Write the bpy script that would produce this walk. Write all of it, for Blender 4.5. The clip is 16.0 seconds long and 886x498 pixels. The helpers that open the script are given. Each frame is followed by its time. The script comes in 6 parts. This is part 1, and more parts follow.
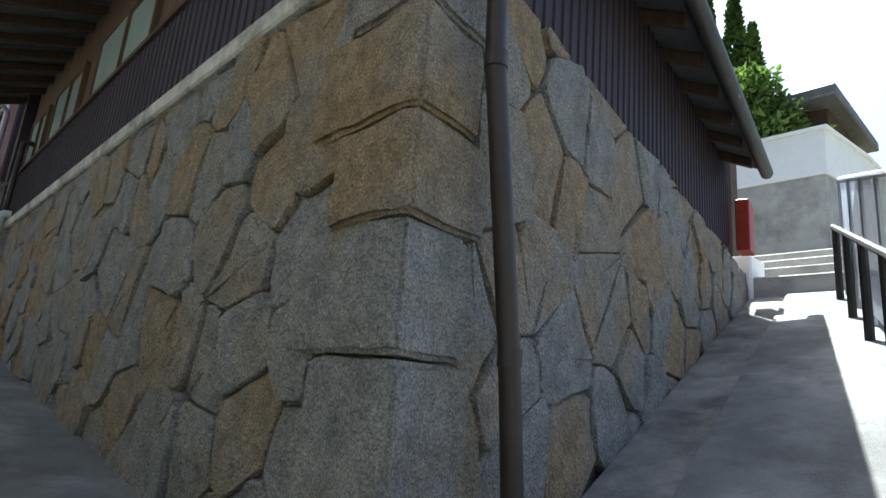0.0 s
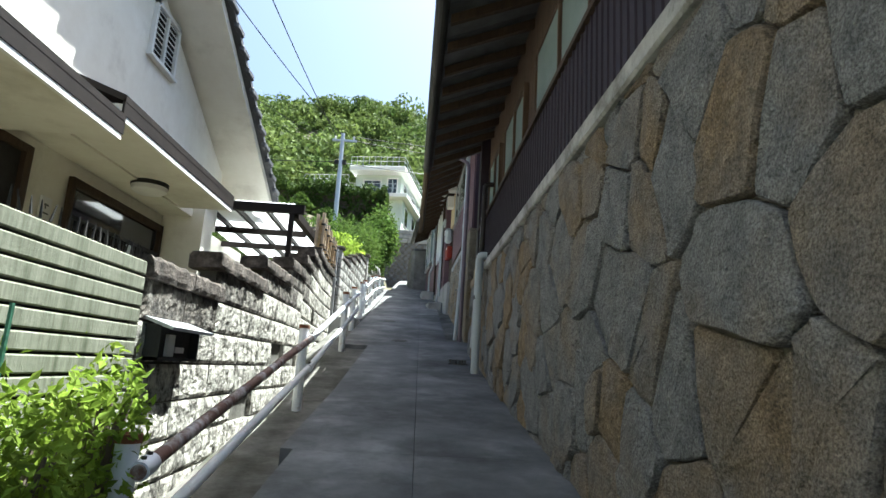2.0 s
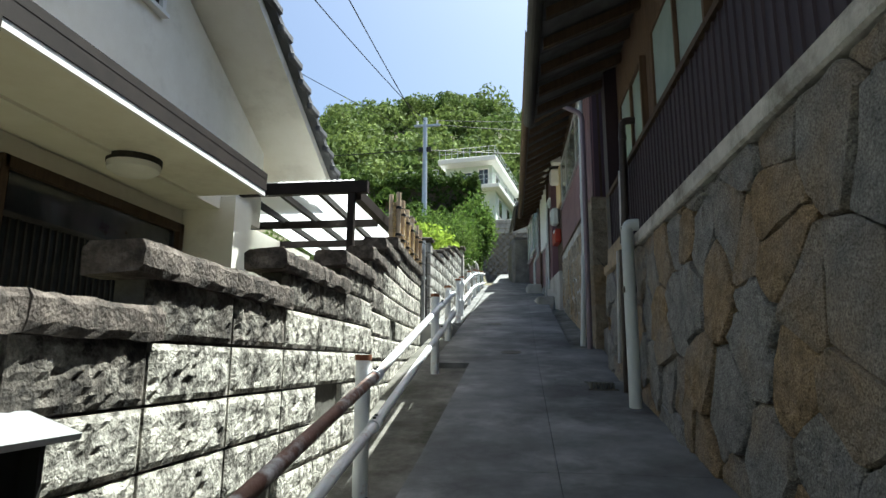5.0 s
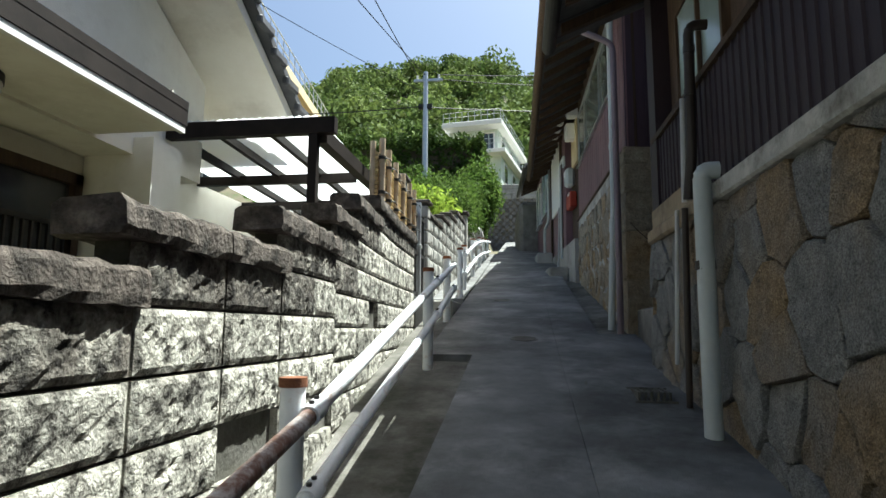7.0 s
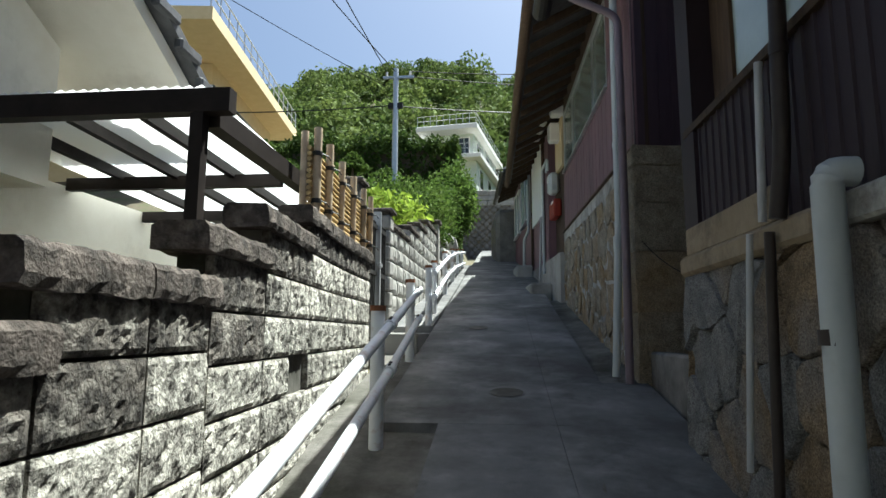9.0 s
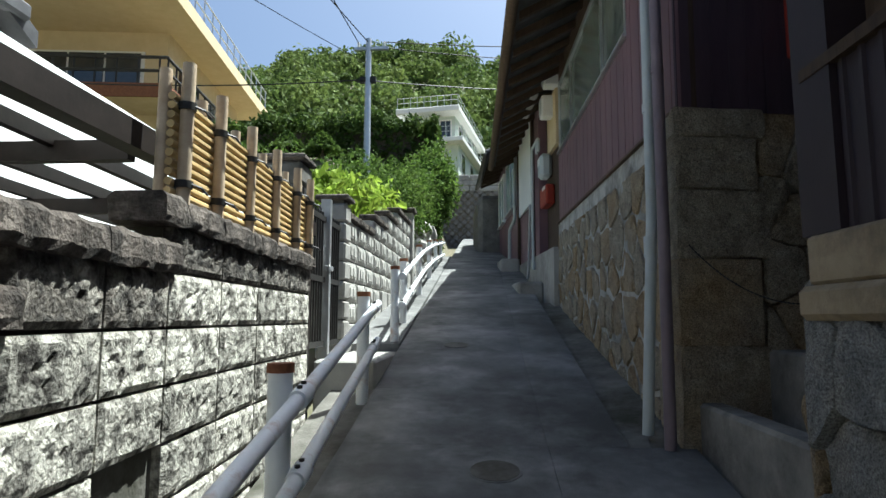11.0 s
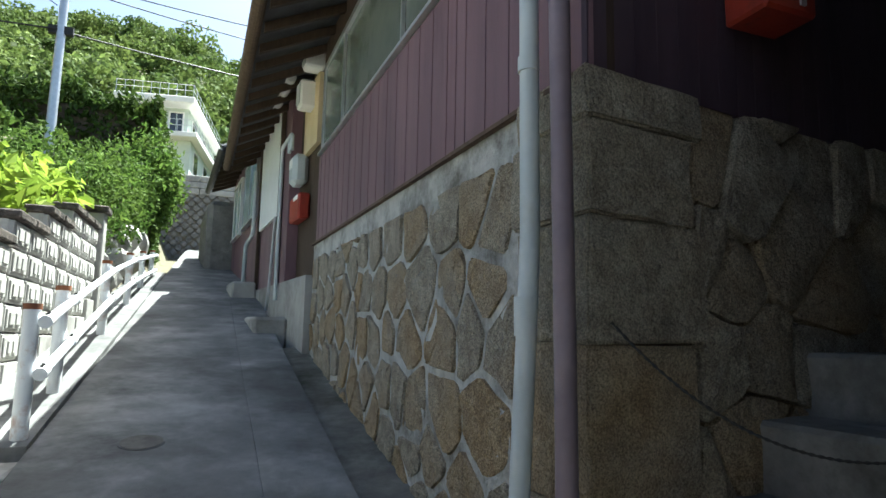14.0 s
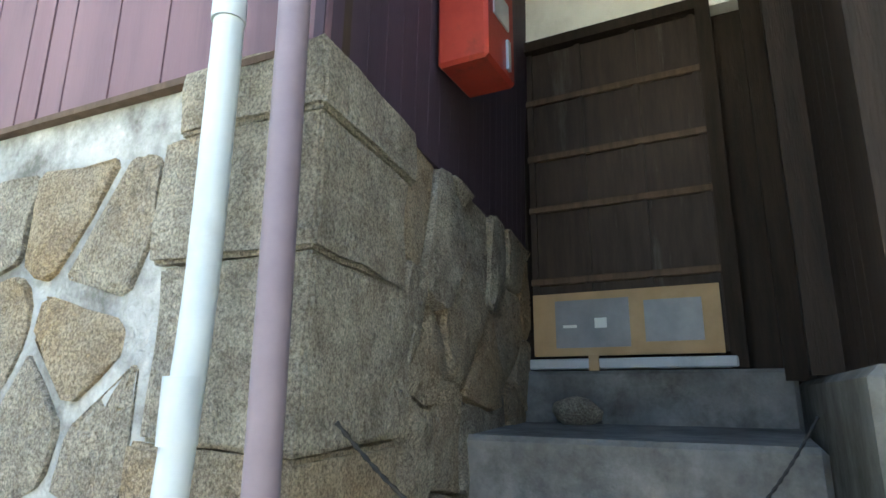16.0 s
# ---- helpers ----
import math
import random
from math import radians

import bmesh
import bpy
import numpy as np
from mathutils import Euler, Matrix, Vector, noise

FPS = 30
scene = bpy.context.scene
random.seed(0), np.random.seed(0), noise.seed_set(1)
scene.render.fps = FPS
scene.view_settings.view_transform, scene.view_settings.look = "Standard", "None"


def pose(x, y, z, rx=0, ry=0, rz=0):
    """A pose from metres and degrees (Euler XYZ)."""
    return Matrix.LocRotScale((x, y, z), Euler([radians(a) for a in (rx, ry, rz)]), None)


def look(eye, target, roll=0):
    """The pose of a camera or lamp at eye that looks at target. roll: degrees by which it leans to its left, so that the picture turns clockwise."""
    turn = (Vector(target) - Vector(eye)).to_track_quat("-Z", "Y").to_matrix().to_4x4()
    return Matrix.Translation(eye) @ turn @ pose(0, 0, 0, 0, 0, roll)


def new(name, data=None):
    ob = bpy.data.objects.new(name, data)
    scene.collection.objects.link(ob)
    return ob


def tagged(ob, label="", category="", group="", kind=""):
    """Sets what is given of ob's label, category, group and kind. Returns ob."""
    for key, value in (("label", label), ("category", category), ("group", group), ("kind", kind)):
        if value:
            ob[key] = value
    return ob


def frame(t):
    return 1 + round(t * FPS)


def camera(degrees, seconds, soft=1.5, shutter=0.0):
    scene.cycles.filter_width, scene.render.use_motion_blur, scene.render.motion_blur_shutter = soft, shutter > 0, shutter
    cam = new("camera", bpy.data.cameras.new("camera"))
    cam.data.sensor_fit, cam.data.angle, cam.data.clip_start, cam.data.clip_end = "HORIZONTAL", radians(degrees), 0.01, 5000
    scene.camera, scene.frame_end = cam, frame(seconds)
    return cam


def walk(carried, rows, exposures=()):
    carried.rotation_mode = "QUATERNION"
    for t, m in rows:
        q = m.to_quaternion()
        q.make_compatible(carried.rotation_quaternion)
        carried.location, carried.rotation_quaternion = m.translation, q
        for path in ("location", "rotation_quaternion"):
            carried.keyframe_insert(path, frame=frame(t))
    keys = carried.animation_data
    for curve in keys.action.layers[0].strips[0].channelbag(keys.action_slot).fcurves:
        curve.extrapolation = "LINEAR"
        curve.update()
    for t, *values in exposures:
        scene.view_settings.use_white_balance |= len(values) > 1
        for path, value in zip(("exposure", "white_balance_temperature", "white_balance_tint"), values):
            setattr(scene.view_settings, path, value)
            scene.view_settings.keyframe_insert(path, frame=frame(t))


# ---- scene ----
cam = camera(73.0, 16.0)
PATH = [
    (0, (1.617, 0.508, 3.226), (2.934, 1.939, 3.692), 4.8),
    (0.5, (1.613, 0.749, 3.293), (2.622, 2.417, 3.741), 3.2),
    (0.9, (1.676, 0.956, 3.315), (2.37, 2.786, 3.726), 5.7),
    (1, (1.688, 1.015, 3.304), (2.319, 2.871, 3.703), 5.7),
    (1.5, (1.744, 1.408, 3.388), (2.009, 3.353, 3.774), 5.0),
    (2, (1.723, 1.786, 3.43), (1.788, 3.745, 3.827), 3.3),
    (2.5, (1.707, 2.124, 3.485), (1.703, 4.08, 3.901), 1.2),
    (3, (1.721, 2.491, 3.531), (1.619, 4.447, 3.936), 0.8),
    (3.5, (1.708, 2.806, 3.567), (1.453, 4.753, 3.946), 1.0),
    (3.7, (1.667, 2.952, 3.585), (1.429, 4.901, 3.97), 1.0),
    (5.8, (1.551, 4.509, 3.778), (1.288, 6.466, 4.099), -0.2),
    (6, (1.537, 4.637, 3.786), (1.288, 6.598, 4.089), -0.2),
    (6.5, (1.521, 4.966, 3.874), (1.28, 6.931, 4.155), -0.3),
    (7, (1.478, 5.296, 3.927), (1.205, 7.26, 4.19), 0.3),
    (7.5, (1.437, 5.62, 4.012), (1.238, 7.592, 4.279), 0.4),
    (8, (1.41, 5.991, 4.049), (1.245, 7.962, 4.343), 0.2),
    (8.2, (1.407, 6.11, 4.086), (1.208, 8.077, 4.388), 0.3),
    (10.3, (1.427, 7.508, 4.48), (1.267, 9.488, 4.716), 0.3),
    (10.5, (1.396, 7.667, 4.508), (1.24, 9.647, 4.749), 0.4),
    (11, (1.395, 7.995, 4.564), (1.264, 9.978, 4.796), 0.1),
    (11.5, (1.392, 8.361, 4.641), (1.327, 10.346, 4.869), -0.4),
    (12, (1.375, 8.687, 4.681), (1.328, 10.674, 4.911), -0.2),
    (12.5, (1.359, 9.034, 4.768), (1.341, 11.016, 5.038), -0.8),
    (12.9, (1.393, 9.292, 4.798), (1.485, 11.274, 5.047), -0.4),
    (13, (1.408, 9.347, 4.803), (1.535, 11.327, 5.054), -0.9),
    (13.5, (1.46, 9.61, 4.873), (1.728, 11.576, 5.125), -0.1),
    (14, (1.448, 9.86, 4.915), (2.165, 11.704, 5.205), 0.6),
    (14.5, (1.488, 10.017, 4.947), (2.573, 11.658, 5.305), -0.5),
    (15, (1.577, 10.202, 4.978), (2.941, 11.602, 5.403), -0.4),
    (15.5, (1.6, 10.348, 4.982), (3.155, 11.523, 5.434), 0.4),
    (16, (1.587, 10.574, 5.015), (3.317, 11.465, 5.478), 0.2),
]
EXPOSURES = [(0, 2.3, 5600, 2), (0.5, 3.2, 5400, 2), (1.0, 3.0, 5450, 2), (1.5, 2.5, 5600, 2), (2.5, 2.15, 5600, 2), (3.5, 1.95, 5650, 1), (7.0, 1.65, 5750, 0), (8.0, 1.5, 5750, 1), (10.5, 1.5, 5600, 1), (12.5, 1.52, 5550, 1), (13.5, 1.75, 5650, 1), (14.0, 2.3, 5650, -1), (14.5, 3.1, 5650, -3), (15.0, 3.8, 5650, -3), (15.5, 4.25, 5700, -4), (16.0, 4.5, 5700, -4)]
walk(cam, [(t, look(eye, target, roll)) for t, eye, target, roll in PATH], EXPOSURES)
# ---- light ----
world = bpy.data.worlds.new("world")
scene.world = world
world.use_nodes = True
SUN_EL, SUN_AZ = 65.5, 44.0      # elevation; degrees from +x towards +y
wn = world.node_tree.nodes
sky = wn.new("ShaderNodeTexSky")
sky.sky_type = "NISHITA"
sky.sun_disc = False
sky.sun_elevation = radians(SUN_EL)
sky.sun_rotation = radians(90 - SUN_AZ)
sky.air_density, sky.dust_density, sky.ozone_density = 1.0, 5.0, 1.2
wn["Background"].inputs[1].default_value = 0.058
world.node_tree.links.new(sky.outputs[0], wn["Background"].inputs[0])
sun_data = bpy.data.lights.new("sun", "SUN")
sun_data.energy, sun_data.angle, sun_data.color = 5.0, radians(0.53), (1.0, 0.935, 0.82)
sun = new("sun", sun_data)
SUN_DIR = Vector((math.cos(radians(SUN_EL)) * math.cos(radians(SUN_AZ)), math.cos(radians(SUN_EL)) * math.sin(radians(SUN_AZ)), math.sin(radians(SUN_EL))))
sun.matrix_world = look(SUN_DIR * 60, (0, 0, 0))

# ---- materials ----
def material(name, colours, scale=6.0, rough=0.85, bump=0.3, bump_scale=60.0, metal=0.0, random_tint=0.0, stain=None, stain_scale=1.5, stain_amount=0.45, stretch=(1, 1, 1), distance=0.01, spec=0.3):
    """Procedural surface: a ramp of colours over fractal noise, stains at a larger scale, fine relief."""
    m = bpy.data.materials.new(name)
    m.use_nodes = True
    t = m.node_tree
    n, l = t.nodes, t.links
    b = n["Principled BSDF"]
    b.inputs["Roughness"].default_value = rough
    b.inputs["Metallic"].default_value = metal
    b.inputs["Specular IOR Level"].default_value = spec
    geo = n.new("ShaderNodeNewGeometry")
    mp = n.new("ShaderNodeMapping")
    mp.inputs["Scale"].default_value = stretch
    l.new(geo.outputs["Position"], mp.inputs["Vector"])
    info = n.new("ShaderNodeObjectInfo")
    nz = n.new("ShaderNodeTexNoise")
    nz.inputs["Scale"].default_value, nz.inputs["Detail"].default_value, nz.inputs["Roughness"].default_value = scale, 8, 0.65
    l.new(mp.outputs[0], nz.inputs["Vector"])
    ramp = n.new("ShaderNodeValToRGB")
    e = ramp.color_ramp.elements
    k = len(colours)
    while len(e) < k:
        e.new(0.5)
    for i, c in enumerate(colours):
        e[i].position = 0.3 + 0.4 * i / max(1, k - 1)
        e[i].color = (*c, 1)
    l.new(nz.outputs["Fac"], ramp.inputs["Fac"])
    col = ramp.outputs["Color"]
    if stain is not None:
        n2 = n.new("ShaderNodeTexNoise")
        n2.inputs["Scale"].default_value, n2.inputs["Detail"].default_value, n2.inputs["Roughness"].default_value = stain_scale, 10, 0.7
        l.new(mp.outputs[0], n2.inputs["Vector"])
        r2 = n.new("ShaderNodeMapRange")
        r2.inputs["From Min"].default_value, r2.inputs["From Max"].default_value = 0.62 - stain_amount * 0.35, 0.82 - stain_amount * 0.35
        l.new(n2.outputs["Fac"], r2.inputs["Value"])
        mx = n.new("ShaderNodeMix")
        mx.data_type = "RGBA"
        mx.inputs["B"].default_value = (*stain, 1)
        l.new(r2.outputs[0], mx.inputs["Factor"])
        l.new(col, mx.inputs["A"])
        col = mx.outputs["Result"]
    if random_tint:
        hs = n.new("ShaderNodeHueSaturation")
        mr = n.new("ShaderNodeMapRange")
        mr.inputs["To Min"].default_value, mr.inputs["To Max"].default_value = 1 - random_tint, 1 + random_tint
        l.new(info.outputs["Random"], mr.inputs["Value"])
        l.new(mr.outputs[0], hs.inputs["Value"])
        l.new(col, hs.inputs["Color"])
        col = hs.outputs["Color"]
    l.new(col, b.inputs["Base Color"])
    if bump:
        n3 = n.new("ShaderNodeTexNoise")
        n3.inputs["Scale"].default_value, n3.inputs["Detail"].default_value, n3.inputs["Roughness"].default_value = bump_scale, 6, 0.6
        l.new(mp.outputs[0], n3.inputs["Vector"])
        bp = n.new("ShaderNodeBump")
        bp.inputs["Strength"].default_value, bp.inputs["Distance"].default_value = bump, distance
        l.new(n3.outputs["Fac"], bp.inputs["Height"])
        l.new(bp.outputs[0], b.inputs["Normal"])
    return m


def stone_material(name, greys, warms, speck=0.5):
    """Granite: each stone grey or warm by its own random number, with rust veins and fine dark specks."""
    m = material(name, greys, 9, 0.9, 1.0, 32, distance=0.045)
    t = m.node_tree
    n, l = t.nodes, t.links
    b = n["Principled BSDF"]
    base = b.inputs["Base Color"].links[0].from_socket
    info = n.new("ShaderNodeObjectInfo")
    geo = n.new("ShaderNodeNewGeometry")
    nz = n.new("ShaderNodeTexNoise")
    nz.inputs["Scale"].default_value, nz.inputs["Detail"].default_value = 2.2, 9
    l.new(geo.outputs["Position"], nz.inputs["Vector"])
    add = n.new("ShaderNodeMath")
    add.operation = "MULTIPLY_ADD"
    add.inputs[1].default_value = 0.55
    l.new(info.outputs["Random"], add.inputs[0])
    l.new(nz.outputs["Fac"], add.inputs[2])
    mr = n.new("ShaderNodeMapRange")
    mr.inputs["From Min"].default_value, mr.inputs["From Max"].default_value = 0.68, 1.06
    l.new(add.outputs[0], mr.inputs["Value"])
    ramp = n.new("ShaderNodeValToRGB")
    ramp.color_ramp.elements[0].color, ramp.color_ramp.elements[1].color = (*warms[0], 1), (*warms[1], 1)
    n4 = n.new("ShaderNodeTexNoise")
    n4.inputs["Scale"].default_value, n4.inputs["Detail"].default_value = 14, 8
    l.new(geo.outputs["Position"], n4.inputs["Vector"])
    ramp.color_ramp.elements[0].position, ramp.color_ramp.elements[1].position = 0.35, 0.65
    l.new(n4.outputs["Fac"], ramp.inputs["Fac"])
    mx = n.new("ShaderNodeMix")
    mx.data_type = "RGBA"
    l.new(mr.outputs[0], mx.inputs["Factor"])
    l.new(base, mx.inputs["A"])
    l.new(ramp.outputs["Color"], mx.inputs["B"])
    n5 = n.new("ShaderNodeTexNoise")
    n5.inputs["Scale"].default_value, n5.inputs["Detail"].default_value, n5.inputs["Roughness"].default_value = 130, 3, 0.8
    l.new(geo.outputs["Position"], n5.inputs["Vector"])
    m5 = n.new("ShaderNodeMapRange")
    m5.inputs["From Min"].default_value, m5.inputs["From Max"].default_value = 0.35, 0.65
    m5.inputs["To Min"].default_value, m5.inputs["To Max"].default_value = 1 - speck, 1 + speck
    l.new(n5.outputs["Fac"], m5.inputs["Value"])
    hs = n.new("ShaderNodeHueSaturation")
    l.new(m5.outputs[0], hs.inputs["Value"])
    l.new(mx.outputs["Result"], hs.inputs["Color"])
    l.new(hs.outputs["Color"], b.inputs["Base Color"])
    return m


def glass_material(name, tint, rough=0.03):
    m = bpy.data.materials.new(name)
    m.use_nodes = True
    b = m.node_tree.nodes["Principled BSDF"]
    b.inputs["Base Color"].default_value = (*tint, 1)
    b.inputs["Roughness"].default_value = rough
    b.inputs["Transmission Weight"].default_value = 0.9
    return m


def leaf_material(name, dark, light, translucent=0.35, patch=1.3):
    m = material(name, [dark, light], patch, 0.75, 0, random_tint=0.15, spec=0.12)
    t = m.node_tree
    n, l = t.nodes, t.links
    b = n["Principled BSDF"]
    base = b.inputs["Base Color"].links[0].from_socket
    geo = n.new("ShaderNodeNewGeometry")
    mr = n.new("ShaderNodeMapRange")
    mr.inputs["To Min"].default_value, mr.inputs["To Max"].default_value = 0.55, 1.5
    l.new(geo.outputs["Random Per Island"], mr.inputs["Value"])
    hs = n.new("ShaderNodeHueSaturation")
    l.new(mr.outputs[0], hs.inputs["Value"])
    l.new(base, hs.inputs["Color"])
    l.new(hs.outputs["Color"], b.inputs["Base Color"])
    tr = n.new("ShaderNodeBsdfTranslucent")
    l.new(hs.outputs["Color"], tr.inputs["Color"])
    ms = n.new("ShaderNodeMixShader")
    ms.inputs[0].default_value = translucent
    l.new(b.outputs[0], ms.inputs[1])
    l.new(tr.outputs[0], ms.inputs[2])
    l.new(ms.outputs[0], n["Material Output"].inputs["Surface"])
    return m


STONE = stone_material("wall_granite", [(0.15, 0.15, 0.148), (0.225, 0.222, 0.213), (0.30, 0.29, 0.27)], [(0.20, 0.145, 0.085), (0.32, 0.235, 0.14)])
STONE2 = stone_material("plinth_granite", [(0.20, 0.17, 0.13), (0.31, 0.27, 0.205), (0.43, 0.38, 0.29)], [(0.27, 0.19, 0.105), (0.39, 0.295, 0.175)])
JOINT = material("dark_joint", [(0.13, 0.112, 0.09), (0.24, 0.21, 0.17)], 12, 0.95, 0.6, 50)
MORTAR = material("pale_mortar", [(0.36, 0.35, 0.32), (0.58, 0.57, 0.53)], 7, 0.95, 0.9, 30, stain=(0.15, 0.14, 0.12), stain_scale=3, stain_amount=0.45, distance=0.02)
PATHMAT = material("path_concrete", [(0.10, 0.10, 0.098), (0.17, 0.17, 0.166), (0.29, 0.287, 0.28)], 1.7, 0.85, 0.6, 90, stain=(0.075, 0.075, 0.072), stain_scale=1.1, stain_amount=0.5)
KERB = material("mossy_concrete", [(0.09, 0.085, 0.075), (0.20, 0.19, 0.17)], 5, 0.95, 0.6, 40, stain=(0.05, 0.05, 0.035), stain_amount=0.5)
BLOCK = material("split_block", [(0.38, 0.36, 0.31), (0.60, 0.575, 0.50), (0.74, 0.715, 0.63)], 8, 0.95, 1.0, 70, stain=(0.045, 0.04, 0.034), stain_scale=13, stain_amount=0.55, random_tint=0.2, distance=0.02)
# rows under the caps: dark stains, with the cap's shade in the colour too
BLOCKDARK = material("shaded_stained_block", [(0.07, 0.062, 0.053), (0.19, 0.17, 0.145), (0.52, 0.495, 0.43)], 8, 0.95, 1.0, 70, stain=(0.03, 0.027, 0.024), stain_scale=15, stain_amount=0.6, random_tint=0.2, distance=0.02)
CAP = material("weathered_cap", [(0.06, 0.05, 0.043), (0.12, 0.10, 0.085), (0.24, 0.205, 0.175)], 14, 0.95, 1.0, 60, stain=(0.03, 0.026, 0.022), stain_scale=9, stain_amount=0.5, distance=0.02)
BLOCK2 = material("pressed_block", [(0.42, 0.41, 0.38), (0.55, 0.54, 0.50)], 6, 0.92, 0.5, 40, stain=(0.2, 0.19, 0.17), stain_amount=0.35, random_tint=0.06)
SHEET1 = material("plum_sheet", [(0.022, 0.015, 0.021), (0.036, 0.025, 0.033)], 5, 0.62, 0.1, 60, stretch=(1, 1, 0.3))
SHEET2 = material("maroon_sheet", [(0.15, 0.085, 0.10), (0.22, 0.135, 0.15)], 3, 0.6, 0.1, 60, stain=(0.11, 0.065, 0.08), stretch=(1, 2, 0.25))
DARKWOOD = material("dark_wood", [(0.035, 0.022, 0.014), (0.075, 0.048, 0.03)], 10, 0.75, 0.3, 70, stretch=(3, 3, 0.3))
# DARKWOOD taken darker: the shade inside the door recess is in the colour
RECESSWOOD = material("shaded_old_wood", [(0.014, 0.010, 0.007), (0.038, 0.025, 0.016)], 9, 0.7, 0.4, 60, stretch=(3, 3, 0.3), spec=0.2)
# plum boards of the recess side, the recess's shade mixed into their colour
PLUMBOARD = material("shaded_plum_boards", [(0.05, 0.034, 0.046), (0.085, 0.058, 0.075)], 3, 0.6, 0.15, 60, stretch=(2, 2, 0.25), spec=0.2)
DOORWOOD = material("old_door_wood", [(0.022, 0.014, 0.009), (0.055, 0.036, 0.024)], 7, 0.6, 0.4, 60, stretch=(3, 3, 0.4), stain=(0.12, 0.11, 0.10), stain_scale=2.5, stain_amount=0.15)
STEPCEMENT = material("worn_step_cement", [(0.12, 0.115, 0.105), (0.20, 0.19, 0.175), (0.28, 0.265, 0.24)], 4, 0.92, 0.7, 45, stain=(0.08, 0.075, 0.065), stain_scale=2.5, stain_amount=0.45)
TANCEMENT = material("tan_cement", [(0.24, 0.19, 0.12), (0.36, 0.29, 0.20)], 5, 0.95, 0.5, 40, stain=(0.14, 0.11, 0.08), stain_scale=3, stain_amount=0.4)
BOARDWOOD = material("brown_boards", [(0.06, 0.038, 0.024), (0.13, 0.085, 0.055)], 8, 0.75, 0.3, 60, stretch=(3, 3, 0.3))
PLASTER = material("cream_plaster", [(0.72, 0.68, 0.59), (0.80, 0.77, 0.69)], 4, 0.9, 0.25, 110, stain=(0.58, 0.54, 0.46), stain_amount=0.25)
WHITEPAINT = material("white_paint", [(0.72, 0.71, 0.68), (0.8, 0.79, 0.77)], 5, 0.6, 0.1, 60)
RAILPAINT = material("rail_paint", [(0.68, 0.70, 0.73), (0.80, 0.81, 0.82)], 5, 0.4, 0.1, 60, stain=(0.30, 0.12, 0.04), stain_scale=5, stain_amount=0.22)
RUSTRAIL = material("rusty_rail", [(0.10, 0.055, 0.04), (0.20, 0.11, 0.08)], 9, 0.7, 0.4, 60, stain=(0.55, 0.54, 0.53), stain_scale=6, stain_amount=0.35)
RUST = material("rust", [(0.13, 0.05, 0.028), (0.26, 0.11, 0.05)], 20, 0.9, 0.4, 80)
GREYPIPE = material("grey_pipe", [(0.42, 0.43, 0.44), (0.52, 0.53, 0.54)], 5, 0.45, 0.05, 40, stain=(0.3, 0.29, 0.28), stain_amount=0.2)
PALEPIPE = material("pale_pipe", [(0.44, 0.48, 0.49), (0.53, 0.56, 0.56)], 5, 0.45, 0.05, 40, stain=(0.38, 0.38, 0.35), stain_amount=0.2)
BROWNPIPE = material("brown_pipe", [(0.028, 0.021, 0.019), (0.048, 0.038, 0.034)], 5, 0.45, 0.05, 40)
PLUMPIPE = material("plum_pipe", [(0.17, 0.13, 0.15), (0.23, 0.18, 0.20)], 5, 0.45, 0.05, 40)
TILE = material("roof_tile", [(0.05, 0.05, 0.055), (0.11, 0.11, 0.115)], 6, 0.6, 0.3, 30, random_tint=0.2)
ROOFDARK = material("brown_metal_roof", [(0.012, 0.009, 0.008), (0.026, 0.02, 0.017)], 6, 0.6, 0.1, 30, spec=0.15)
BLACK = material("black_metal", [(0.015, 0.014, 0.013), (0.035, 0.033, 0.03)], 8, 0.55, 0.15, 60)
BAMBOO = material("bamboo", [(0.46, 0.32, 0.13), (0.62, 0.46, 0.22)], 10, 0.5, 0.15, 40, random_tint=0.2)
BAMBOOPOST = material("bamboo_post", [(0.34, 0.25, 0.16), (0.55, 0.45, 0.32)], 8, 0.6, 0.2, 40, random_tint=0.2)
SLAT = material("weathered_slat", [(0.17, 0.18, 0.13), (0.30, 0.31, 0.24)], 10, 0.9, 0.7, 60, stretch=(1, 9, 1), stain=(0.1, 0.11, 0.07), stain_amount=0.4)
REDPAINT = material("red_paint", [(0.24, 0.026, 0.016), (0.34, 0.045, 0.026)], 6, 0.5, 0.08, 60, stain=(0.12, 0.03, 0.02), stain_scale=6, stain_amount=0.2)
CARD = material("taped_cardboard", [(0.36, 0.24, 0.12), (0.46, 0.32, 0.17)], 6, 0.7, 0.2, 40)
GREYFILM = material("grey_film", [(0.20, 0.20, 0.21), (0.30, 0.30, 0.31)], 6, 0.35, 0.1, 30)
EARTH = material("earth", [(0.10, 0.085, 0.055), (0.17, 0.15, 0.10)], 3, 0.95, 0.8, 20, stain=(0.06, 0.09, 0.03), stain_amount=0.4)
STEEL = material("galvanised", [(0.45, 0.46, 0.47), (0.58, 0.59, 0.6)], 9, 0.35, 0.1, 60, metal=0.7)
CONCRETE = material("plain_concrete", [(0.30, 0.29, 0.27), (0.42, 0.41, 0.38)], 3, 0.92, 0.4, 50, stain=(0.17, 0.16, 0.145), stain_scale=1.2, stain_amount=0.4)
FROSTDARK = material("olive_pane", [(0.13, 0.15, 0.13), (0.20, 0.22, 0.19)], 2, 0.12, 0.05, 60, spec=0.7)
FROST = material("frosted_pane", [(0.30, 0.38, 0.36), (0.40, 0.48, 0.46)], 2, 0.18, 0.05, 60, spec=0.6)
